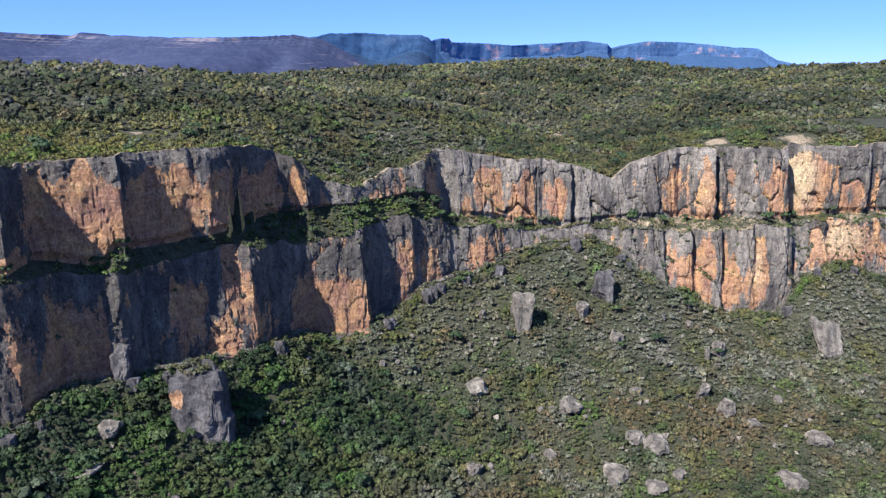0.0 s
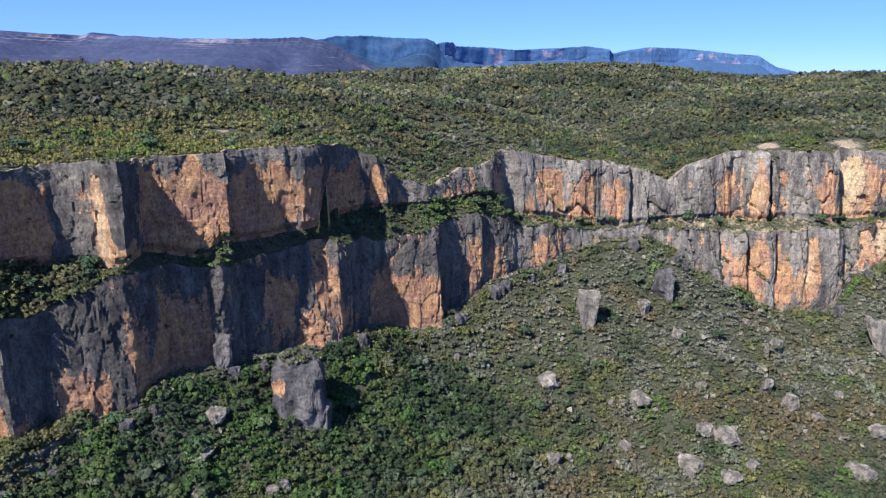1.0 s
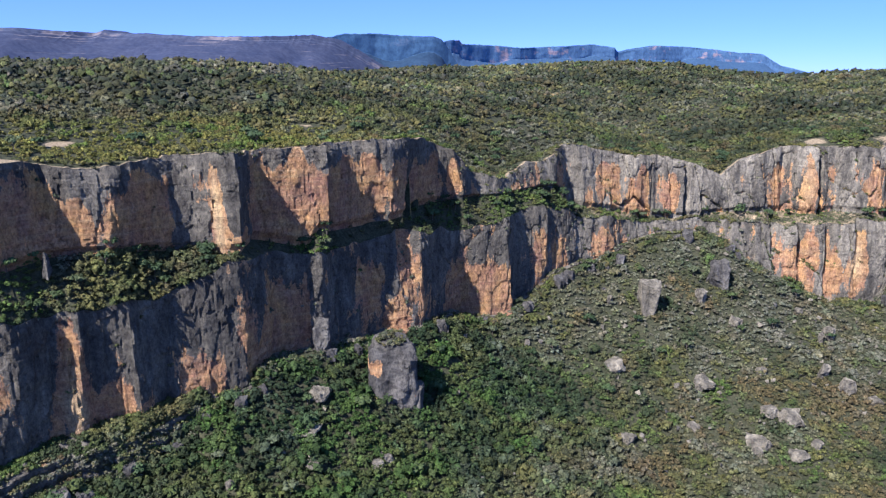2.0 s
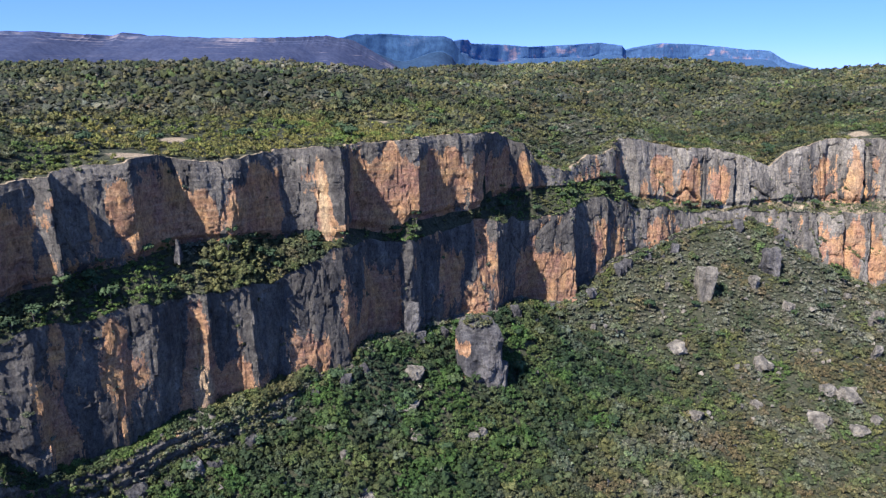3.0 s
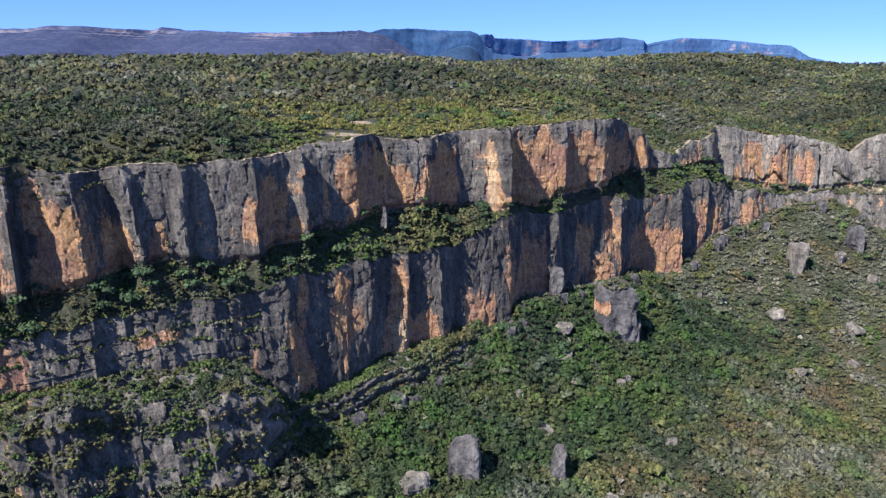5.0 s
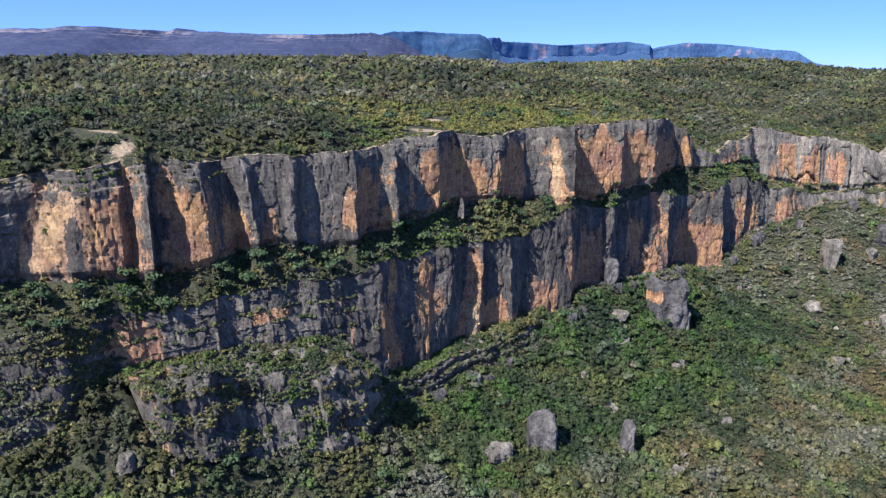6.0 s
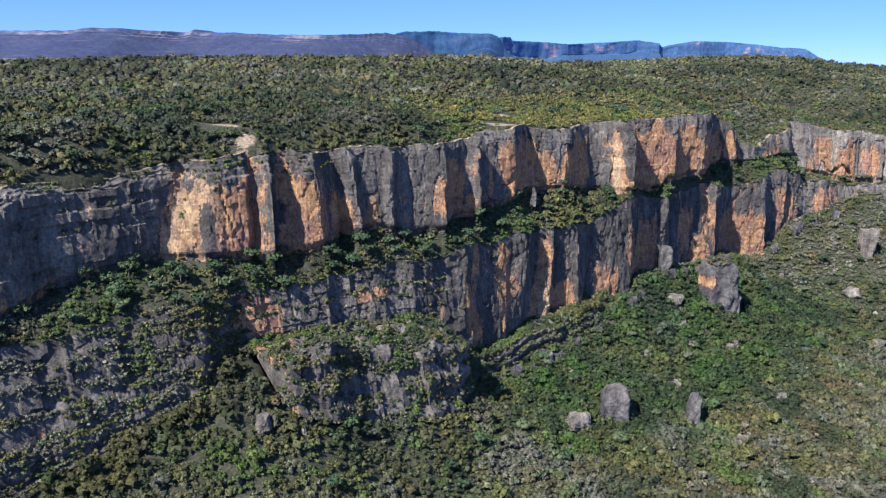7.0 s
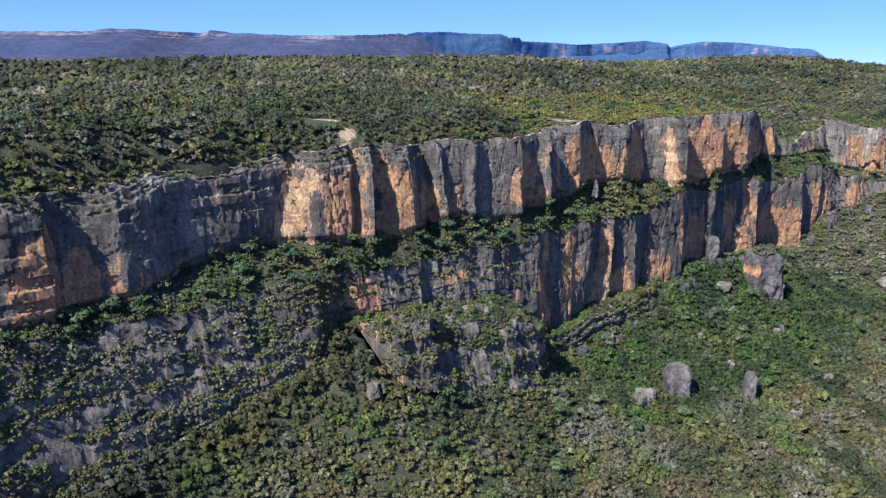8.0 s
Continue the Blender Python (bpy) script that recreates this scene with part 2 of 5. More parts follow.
# faces of the two walls: s and d of every arris and inner corner, at the rim and at the foot
UPPER_WEST = [(-75, 1, -75, 3), (-40, 2, -40, 4), (-30, -1, -30, 2), (-10, 2.5, -10, 5), (-7, 0, -7, 2.5), (10, 0, 10, 2.5), (20, 2, 20, 5), (29, 3, 29, 5), (30.5, 0.5, 30.5, 2.5), (38, -0.5, 38, 1.5), (46, 2, 46, 4.5), (52, 1, 52, 3), (62, -2.5, 62, -1), (69.9, -3.7, 70.9, -0.8), (84.5, -3.9, 81.6, -2.1), (98.8, -5.2, 89.8, -3.5), (103, -1.6, 98, 0.2), (104.5, 0, 100, 2.2), (113.9, 0.3, 112.1, 2.1), (116.3, -2.3, 114.7, -0.8), (119, 0.9, 117.2, 3.5), (120.2, 1.8, 119, 4.8), (121.6, -3.2, 121, -2.4), (126.3, -3.2, 126, -0.4)]
UPPER_BAYS = [(129.2, -0.2, 129.5, 2.1), (133, 1.3, 135, 2.3), (135.5, -0.5, 138.4, -0.4), (141.3, -5.2, 145.3, -4.6), (142.8, -2.7, 147.2, -0.2), (145, -2, 149, 0.9), (147.5, -3.6, 152, -2.4), (155.1, -2.8, 157.3, -1), (159.5, -0.6, 160, 0.2), (165, -2.8, 163, -2.4), (172.8, -0.9, 173, -1.6), (179.3, 1.2, 177.7, 3.4), (181.5, -0.6, 180, 1), (187, 0, 187.5, -2.6), (192, -0.3, 193, 2), (195.1, 2.8, 194.9, 5.2), (197.5, -1.8, 197.3, -1.2), (203.2, -2, 203, 0.2), (209.5, 0.6, 207.1, 0.5), (215.4, 3.6, 215.3, 4), (219.5, 2.4, 219.5, 1.5), (224.6, -0.3, 224.2, 0.9), (229.1, -3, 228.5, -0.9)]
UPPER_FIN = [(234, 0.9, 234, -0.6), (240, 0.8, 238.7, 2.6), (245, 2, 241.6, 4.1), (250.3, 1.1, 248.9, 0.6), (256, -2, 254, -1.5), (262.7, -4.6, 259.1, -1.4), (266.3, -3.2, 265.5, -1.4), (272.4, 0.6, 271.9, 2.2), (274.3, 5.6, 274.4, 6.4), (277, 7, 277.5, 8.2), (280.5, 1.5, 281.5, 3), (285.8, -2.1, 285.5, -1.6), (289, -2.2, 289, -2.2), (292.3, -0.2, 296.2, -1.2), (300, 0.5, 300, 0.8), (308, 3.6, 307.6, 3.4), (310.2, -2.8, 310, -2.4), (321, -3.4, 320, -2.2), (326, -2.6, 325.3, -2), (330, 1.2, 332, -2.2), (337, 1.7, 335.5, 2.4), (345, 1.9, 342.2, 2.5), (347.2, 1.2, 344.6, -4.4), (356, -1.4, 352, -4.8)]
UPPER_GULLY = [(365.8, -4.5, 364.6, -3.8), (369.4, -2.9, 374, -0.6), (370.6, 0.7, 376.1, 2.6), (378, 0.8, 380, 1.5), (383.4, -2, 384, -0.3), (390, 0.4, 388, 2.2), (397, 1.5, 397, 2.6), (405.8, 0.6, 404.3, 2.3), (411, -0.3, 412, 1.5), (418.7, 0.2, 421.4, 1.7), (427.4, 1.2, 427.5, 2.9), (431, 1, 432, 2.6), (435, -3, 437, -0.8), (441.3, -4.9, 443.5, -2.6), (444.8, -3.6, 445.5, 0), (447, -1, 448.5, 3.4), (452, -1.2, 453, 3.6)]
UPPER_FAR = [(462, -1.9, 462, 2.4), (471, -1.1, 471, 1.7), (473, 0.4, 473, 2.8), (478, 1.4, 478, 2.9), (486, 0.5, 486, 2.2), (488, -1.2, 488, 0.7), (495, 1, 495, 3.5), (500, 1.3, 500, 4.2), (501.5, -2.7, 501.5, 0.3), (504, 0, 504, 3.1), (513, 0.4, 513, 4.2), (523, -0.6, 523, 3.9), (532, -1, 532, 3.8), (539, -0.6, 539, 4.4), (541, -2.1, 541, 2.9), (548, -4.4, 548, 0.8), (551, -7.1, 551, -1.8), (554, -4.5, 554, 0.9), (559, -0.2, 559, 5.3), (564.5, 0.8, 564.5, 6.4), (566, -6, 566, -0.3), (568.5, -2, 568.5, 3.7), (574, -2, 574, 3.8), (580, 3.4, 580, 9.4)]
UPPER_FAR += [(584, 5.2, 584, 11), (593, 4.5, 593, 9.6), (596.5, 2.7, 596.5, 7.5), (598, -9.2, 598, -4.6), (602.5, -8.6, 602.5, -4.5), (609, -1.6, 609, 1.1), (621, 0.1, 621, 1.5), (636, 2, 636, 3.4), (638, -1.5, 638, -0.1), (665, -0.2, 665, 1.3), (700, 2.6, 700, 4.2), (703, -2.2, 703, -0.6), (760, 1.1, 760, 2.8), (900, -0, 900, 2)]
LOWER_WEST = [(-75, 10, -75, 24), (-20, 8, -20, 22), (10, 9, 10, 21), (14, 7, 14, 20), (40, 6.5, 40, 18.5), (60, 7, 60, 17.6), (84, 8, 84, 17.2), (95, 11, 92, 16.5), (101, 9.4, 98, 12), (106.5, 6.3, 105.5, 6.5), (109.6, 6.3, 109.8, 6.8), (120.4, 6.6, 119.4, 7.4), (133.8, 6.4, 132.9, 7.8), (135.6, 4.2, 135, 4.6), (142, 4.3, 142.8, 5.4), (151, 6, 151, 7.5), (158, 3, 157.5, 6.6), (163.5, 5.8, 163, 7), (174.9, 3.4, 170, 5.8), (181, 5, 181, 9), (184.6, 6.8, 184.9, 8.9), (187.6, 6.6, 187.2, 7), (197, 5, 198, 8)]
LOWER_FLUTES = [(206, 7.6, 204.5, 9.2), (209, 8, 207.3, 7.6), (213.5, 11, 214.5, 8.4), (219, 10, 219, 7.4), (223.4, 5.8, 224, 6.7), (226.2, 7.2, 226.8, 9.3), (230.8, 10.1, 228.8, 10.4), (233.4, 7.8, 232.7, 7.7), (241.4, 9.6, 240.8, 8.6), (243.5, 10.2, 243.8, 11.6), (246, 8.6, 247, 10.6), (251.8, 8.2, 252.5, 6.2), (256.5, 6, 254.8, 9.4), (266, 7.8, 265, 10), (275.5, 9.2, 276, 10.4), (280, 7, 280, 7.6), (285.2, 4.8, 285.4, 5.4), (287, 1, 288, 2.8), (291, -0.6, 292, 0.6), (297.3, -0.4, 297, 2.8), (304, 4, 304, 2.8), (309.5, 1.2, 309.8, 2), (311.5, -1, 312, 1.4)]
LOWER_BLOCK = [(317, 1.6, 318, 2.6), (325, 0, 327, 1), (331, 0.6, 333, 0.8), (337, 1.8, 336.5, 5), (341, -0.6, 342, 8.7), (344, 0.4, 345, 8), (347.3, 5.8, 347.5, 7.2), (350.5, 5.8, 349.5, 5.4), (354.5, 4.4, 352, 3), (358, 1.2, 357, 2.6), (366, 0.7, 366, 1.2), (371.5, 1.5, 376.5, 0.6), (374.5, 3, 378.5, 4), (382, 7.8, 384, 8.8), (393.2, 11.4, 393.6, 13.4), (395.6, 8.6, 396, 7.4), (403, 4.4, 403, 6.5), (407, 4.8, 407, 7)]
LOWER_FAR = [(409, 4, 409, 8.3), (413, 6.6, 413, 9), (418, 8.4, 418, 8.9), (421, 5.7, 421, 7.8), (433, 7.4, 433, 8.8), (441, 5.9, 441, 8.7), (448, 8.4, 448, 11), (462, 7.8, 462, 9), (468, 5.1, 468, 7), (480, 3.8, 480, 5.8), (495, 4.6, 495, 5.6), (509, 3.2, 509, 4), (528, 5.8, 528, 11.9), (533, 8.9, 533, 14.7), (540, 9.5, 540, 15.9), (541.5, 6, 541.5, 14.5), (549, 12.3, 549, 17), (552, 12.9, 552, 17), (553.5, 7.1, 553.5, 14.6), (556, 11.5, 556, 16.5), (562, 14.6, 562, 17.1), (565, 14.5, 565, 17), (567, 9.6, 567, 15.1), (570, 13.9, 570, 17)]
LOWER_FAR += [(578, 16.1, 578, 18.6), (580, 12.8, 580, 17.9), (583, 15.1, 583, 19), (592, 16.9, 592, 19.9), (596, 12.5, 596, 18.2), (598.5, 3.1, 598.5, 13.8), (606, 3.4, 606, 12.5), (614, 6.9, 614, 12.4), (616, 4.8, 616, 11), (628, 8.3, 628, 10.9), (640, 6.8, 640, 9.8), (665, 6.7, 665, 9.7), (700, 9.5, 700, 11.1), (703, 5.6, 703, 9.7), (760, 8.1, 760, 11.7), (900, 8, 900, 14)]


def faces(table):
    """d of a wall at places s and at shares t of the way from its rim (0) to its foot (1); arrises lean from one to the other."""
    q = np.array(table, float)

    def d_of(s, t=0.4):
        s = np.asarray(s, float)
        if s.ndim < 2:
            return np.interp(s, q[:, 0] * (1 - t) + q[:, 2] * t, q[:, 1] * (1 - t) + q[:, 3] * t)
        return np.stack([np.interp(row, q[:, 0] * (1 - f) + q[:, 2] * f, q[:, 1] * (1 - f) + q[:, 3] * f) for row, f in zip(s, np.broadcast_to(t, (len(s), 1))[:, 0])])
    return d_of


upper_plan = faces(UPPER_WEST + UPPER_BAYS + UPPER_FIN + UPPER_GULLY + UPPER_FAR)
lower_plan = faces(LOWER_WEST + LOWER_FLUTES + LOWER_BLOCK + LOWER_FAR)


RIM_WEST = [(-60, 0, 116), (0, 0, 117), (42, 0, 117.5), (60, -1, 119.5), (77, -1.5, 118.5), (89, -5, 120.8), (102, -4, 122), (118, 0.5, 124.5), (127, -2, 123),
            (134, -1.5, 122.5), (141, -4, 122.5), (150, -4.5, 123), (157, -4, 122.5), (175, -1, 122.5), (183, 0, 122.5), (202, -3, 123.5), (217, -0.5, 125.3), (225, -2, 125.3),
            (237, 1, 123.5), (250, -1.3, 124.3), (262, -3, 124.1), (272, -0.8, 125), (285, -1.5, 124.5), (308, 0.6, 125.2)]
RIM_EAST = [(327, -2.6, 125.2), (345, 1.4, 125), (358, -2, 124.3), (371, -2.2, 119.5), (385, -3, 109), (400, 0.5, 105), (415, -1, 111), (424, 0, 110.5), (440, -4, 115.5),
            (446, -1.5, 116), (476, -0.4, 110.4), (494, 0.5, 109.5), (508, 0, 105), (519, 0, 101.5), (528, -1, 108), (539, -1, 110.8), (551, -4, 113.6), (574, -1, 113.7),
            (583, 4, 114.2), (593, 3, 113.2), (602, -4.5, 115.4), (610, -1, 113.8), (665, 0, 115), (900, 0, 116)]
UPPER_FOOT_WEST = [(-60, 2, 86), (20, 3, 87), (38, 3, 88), (54.6, 2.7, 89.8), (65, 0.5, 93.9), (84, 0, 96), (92, 0.7, 95.4), (104, 1.5, 95), (118, 2.6, 93), (126, -0.5, 92.8),
                   (138, 2, 94.9), (155, -2.5, 97), (168, 0.6, 92), (180, 1.8, 94), (191, 3.8, 96), (206, 3, 97), (226, 2.2, 100), (240, 2.5, 100), (260, 3, 97), (273, 3.5, 95.5),
                   (284, 1, 97.3), (302, -0.8, 92.5), (306, 3.3, 98.8)]
UPPER_FOOT_EAST = [(312, 1, 96), (327, -2.4, 95.8), (345, 0.7, 98), (360, -1.5, 98.5), (376, -2.4, 99.4), (390, 3, 99), (415, 4, 99), (430, 3, 99.4), (438, 2, 93), (440.5, 5.7, 88.7),
                   (461, 3.7, 86), (480, 1, 81.4), (495, 3.3, 81), (525, 4.5, 83.8), (558, 5.4, 82.5), (581, 9.8, 83.9), (594, 8, 83), (602, 0, 81.5), (615, 0.5, 83.3), (665, 1, 83), (900, 2, 83)]
LOWER_RIM_WEST = [(-60, 10, 82), (40, 6.5, 85.5), (56, 7, 85), (84, 7, 87), (95, 7, 86), (110, 6.5, 85.2), (130, 4, 87), (149, 3.3, 87), (160, 2.5, 87), (174, 2.8, 86), (190, 8, 87),
                  (206, 9, 88), (228, 9.1, 86.6), (235, 8.1, 86.2), (250, 8, 87), (260, 7.9, 89), (272, 6, 93), (284, 3.5, 94), (302, 1.5, 91)]
LOWER_RIM_EAST = [(311, 3.2, 91), (335, 3, 92), (345, 4.8, 91.6), (371, 3, 88.8), (386, 8, 89.6), (400, 8, 90.5), (417, 6.3, 92), (433, 6.3, 90), (441, 7, 86.5), (448, 7.5, 84.5),
                  (465, 5.8, 82), (480, 4, 79.6), (495, 4.6, 79.6), (509, 5, 80), (528, 6.4, 80), (545, 9, 79), (552, 12.5, 78.4), (565, 13, 79.8), (581, 13, 81), (597, 7, 79.8), (610, 4, 81.4),
                  (620, 7.3, 81.6), (665, 7, 81), (900, 8, 80)]
LOWER_FOOT_WEST = [(-60, 24, 46), (20, 20, 52), (49, 18.5, 55), (72, 17, 60), (80, 17.5, 62), (94, 17, 64), (103, 9, 69), (110, 6.7, 72), (118, 6.6, 72), (130, 8.5, 72), (150, 8, 70),
                   (160, 7, 70), (168, 7, 68), (176, 7, 58), (182, 7.5, 51), (190, 8.5, 50), (205, 10.5, 50), (228, 11, 53.5), (242, 10, 53.5), (256, 9.5, 55), (275, 8, 55), (284, 3.6, 60), (304, 4.7, 60)]
LOWER_FOOT_EAST = [(320, 5, 58), (337, 8, 57), (350, 5, 57), (371, 3.2, 55), (378, 5, 51.5), (390, 10, 51), (397, 10.4, 54), (410, 9, 57), (422, 8, 63), (440, 9, 65), (450, 11, 64.5),
                   (470, 7, 71), (490, 6, 75), (509, 5, 75.5), (520, 7, 72), (530, 14, 61.5), (544, 16.5, 55.5), (568, 16.5, 43.5), (589, 19, 44.5), (597, 17.5, 55), (600, 16.8, 60), (621, 11, 64),
                   (640, 10, 57), (665, 10, 54), (900, 14, 48)]
APRON_RIM = [(94, 17, 66.3), (100, 12.4, 69.5), (104, 9.6, 71.3), (108.5, 10, 71.8), (110.5, 21, 72.5), (113, 24, 72.5), (119, 23.5, 73), (125, 22.4, 74), (131, 20.5, 71), (136, 19.5, 68), (145, 21, 69), (154, 22, 66), (160, 20, 67), (165, 20.5, 64), (169, 20, 61), (173, 18, 59),
             (178, 12, 52), (184, 9.5, 49.5), (199, 12, 49), (221, 13.5, 50), (242, 12.4, 51), (254, 12.2, 53), (262, 10.5, 54)]
APRON_FOOT = [(94, 17.5, 66), (100, 12.8, 69), (104, 10, 71), (108.5, 10.6, 71.2), (110, 25, 62), (113, 29, 58.5), (119, 30, 56), (125, 30, 54), (134, 30, 50), (145, 31, 48), (155, 30, 45), (165, 27, 43), (170, 22, 43), (176, 17, 43),
              (184, 11.5, 40.5), (199, 13.5, 40), (221, 15, 41.5), (242, 14, 43), (254, 13.4, 46), (262, 11, 53)]
rim, upper_foot = course(RIM_WEST + RIM_EAST), course(UPPER_FOOT_WEST + UPPER_FOOT_EAST)
lower_rim, _lf = course(LOWER_RIM_WEST + LOWER_RIM_EAST), course(LOWER_FOOT_WEST + LOWER_FOOT_EAST)


def lower_foot(s):
    d, z = _lf(s)
    return np.maximum(d, lower_plan(s, 1.0) + 0.2), z


_ar, _af = course(APRON_RIM), course(APRON_FOOT)


def apron_rim(s):
    d0, z0 = lower_foot(s)
    d, z = _ar(s)
    w = smooth(92, 97, s) * (1 - smooth(258, 263, s))
    return d0 + 0.4 + w * (d - d0 - 0.4), z0 - 0.2 + w * (z - z0 + 0.2)


def apron_foot(s):
    d0, z0 = lower_foot(s)
    d, z = _af(s)
    w = smooth(92, 97, s) * (1 - smooth(258, 263, s))
    return d0 + 0.9 + w * (d - d0 - 0.9), z0 - 0.6 + w * (z - z0 + 0.6)


# ---- heights of valley and plateau ----
VALLEY = [(-200, 10), (0, 14), (60, 24), (100, 30), (135, 27), (200, 25), (240, 25), (300, 21), (394, 19.5), (430, 26), (466, 32), (540, 29), (600, 31), (700, 30), (1000, 20)]
_v = np.array(VALLEY, float)
HILLS = [(-388, 229, 144), (-318, 265, 146), (-256, 327, 148), (-177, 331, 147.5), (-212, 379, 149.5), (-137, 335, 145.5), (-232, 217, 136), (-181, 266, 137), (-217, 136, 131), (-294, 83, 131),
         (-251, 100, 129.5), (-168, 196, 126.5), (-130, 224, 127.5), (-110, 264, 127), (-82, 282, 127.5), (-81, 302, 129), (-45, 310, 117), (-7, 386, 127), (14, 494, 124), (72, 461, 109.5), (124, 345, 115.5),
         (181, 496, 125)]
HILLS += [(117, 728, 153), (301, 667, 140), (85, 772, 152.5), (200, 730, 148.8), (262, 735, 138.5), (310, 755, 140), (342, 740, 144), (0, 770, 148.5), (-100, 785, 145), (-32, 292, 107), (30, 345, 111), (80, 350, 104), (230, 420, 121), (440, 640, 146), (600, 560, 147), (300, 360, 117), (-60, 640, 134), (-200, 560, 138),
          (-420, 420, 146), (-560, 300, 146), (-460, 60, 135), (-640, 60, 140), (100, 1100, 122), (-300, 1000, 120), (500, 1000, 128)]
_h = np.array(HILLS, float)
_k = np.sqrt((_h[:, None, 0] - _h[None, :, 0]) ** 2 + (_h[:, None, 1] - _h[None, :, 1]) ** 2 + 900)
_w = np.linalg.solve(_k, _h[:, 2] - 125)


def hill_height(x, y):
    x, y = np.ravel(x), np.ravel(y)
    out = np.empty(len(x))
    for a in range(0, len(x), 50000):
        q = slice(a, a + 50000)
        out[q] = 125 + np.sqrt((x[q, None] - _h[:, 0]) ** 2 + (y[q, None] - _h[:, 1]) ** 2 + 900) @ _w
    far = smooth(900, 1500, np.hypot(x, y - 200))
    return out * (1 - far) + 112 * far


def land(x, y, s=None, d=None):
    """Height of the open ground: plateau behind the rim, talus and valley before the foot."""
    x, y = np.ravel(x), np.ravel(y)
    if s is None:
        s, d = along(x, y)
    rd, rz = rim(s)
    back = rd - d
    up = rz - 0.2 + 0.05 * np.clip(back, 0, 30)
    w = smooth(1, 18, back)
    up = up * (1 - w) + hill_height(x, y) * w + 0.7 * fbm(x / 14, y / 14, seed=3) * smooth(0, 20, back)
    fd, fz = apron_foot(s)
    vz = np.interp(s, _v[:, 0], _v[:, 1])
    u = np.clip((d - fd) / np.maximum(72 - fd, 10), 0, 1)
    down = vz + (fz - vz) * (1 - u) ** (1.35 - 0.3 * smooth(50, 85, s) * (1 - smooth(112, 140, s)))      # a scree cone climbs to the wall in the west
    over = np.clip(d - 72, 0, None)
    down = down - 0.42 * 70 * (1 - np.exp(-over / 70)) + (1.6 * fbm(x / 22, y / 22, seed=5) + 0.5 * fbm(x / 5, y / 5, seed=6)) * smooth(0, 12, d - fd)
    return np.where(d < rd - 3.0, up, down), s, d


# ---- ground: one sheet to the horizon ----
def spread(lo, hi, step, far):
    a = list(np.arange(lo, hi + step, step))
    g = step
    while a[-1] < far:
        g *= 1.16
        a.append(a[-1] + g)
    g = step
    while a[0] > -far:
        g *= 1.16
        a.insert(0, a[0] - g)
    return np.array(a)


gx, gy = spread(-400, 300, 2.8, 5200), spread(-40, 520, 2.8, 5200)
GX, GY = np.meshgrid(gx, gy)
gz, gs, gd = land(GX, GY)
soft_z = gz.reshape(GX.shape)
for _ in range(3):
    soft_z = np.apply_along_axis(blur, 0, np.apply_along_axis(blur, 1, soft_z, 3.0), 3.0)
_m = smooth(38, 70, gd)
gz = gz * (1 - _m) + soft_z.ravel() * _m


def lie(x, y):
    """Height of the ground sheet at places, with their s and d."""
    x, y = np.ravel(x), np.ravel(y)
    s, d = along(x, y)
    i, j = np.clip(np.searchsorted(gy, y) - 1, 0, len(gy) - 2), np.clip(np.searchsorted(gx, x) - 1, 0, len(gx) - 2)
    v, u = (y - gy[i]) / (gy[i + 1] - gy[i]), (x - gx[j]) / (gx[j + 1] - gx[j])
    z = gz.reshape(GX.shape)
    return (z[i, j] * (1 - u) + z[i, j + 1] * u) * (1 - v) + (z[i + 1, j] * (1 - u) + z[i + 1, j + 1] * u) * v, s, d


me = mesh_from("ground", np.c_[GX.ravel(), GY.ravel(), gz], grid_faces(len(gy), len(gx)))
PATCHES = [(67, 446, 9, 9), (125, 337, 7, 6), (162, 337, 11, 6), (-170, 197, 5, 6), (-170, 165, 9, 5), (-110, 264, 5, 2), (-247, 98, 3.2, 7), (-256, 105, 7, 2), (14, 497, 22, 2), (301, 664, 14, 4)]


def sandy(x, y):
    """How bare the sand lies at a place."""
    bare = 0 * x
    for px, py, rx, ry in PATCHES:
        bare = np.maximum(bare, np.exp(-(((x - px) / rx) ** 2 + ((y - py) / ry) ** 2) ** 1.5))
    return bare * (0.85 + 0.6 * fbm(x / 4, y / 4, seed=98))


float_layer(me, "bare", sandy(GX.ravel(), GY.ravel()))
me.materials.append(SOIL)
ground = tagged(new("ground", me), "dry olive-brown scrubland soil of plateau and talus with bare sand patches", "ground", kind="structure")


# ---- cliffs ----
def columns(s, z, widths, seed, lean):
    """Broken rock columns: an offset and tilt for each of many uneven vertical ribs, whose joints wander with height."""
    warp = lean * vnoise(s / 30, z / 22, seed=seed) + 0.8 * vnoise(s / 6, z / 6, seed=seed + 1)
    q = (s + warp) / widths
    i = np.floor(q + 0.38 * vnoise(q * 0.5, 0, seed=seed + 2))
    f = q + 0.38 * vnoise(q * 0.5, 0, seed=seed + 2) - i
    a = hash01(i, i * 0, i * 0, seed) * 2 - 1
    b = hash01(i, i * 0 + 1, i * 0, seed) * 2 - 1
    zi = np.floor((z + 60 * hash01(i, i * 0 + 2, i * 0, seed)) / 11.0)
    c = hash01(i, zi, i * 0 + 3, seed) * 2 - 1
    edge = np.minimum(f, 1 - f)
    return a + 1.0 * b * (f - 0.5) + 0.2 * c - 0.6 * np.exp(-(edge / 0.05) ** 2)


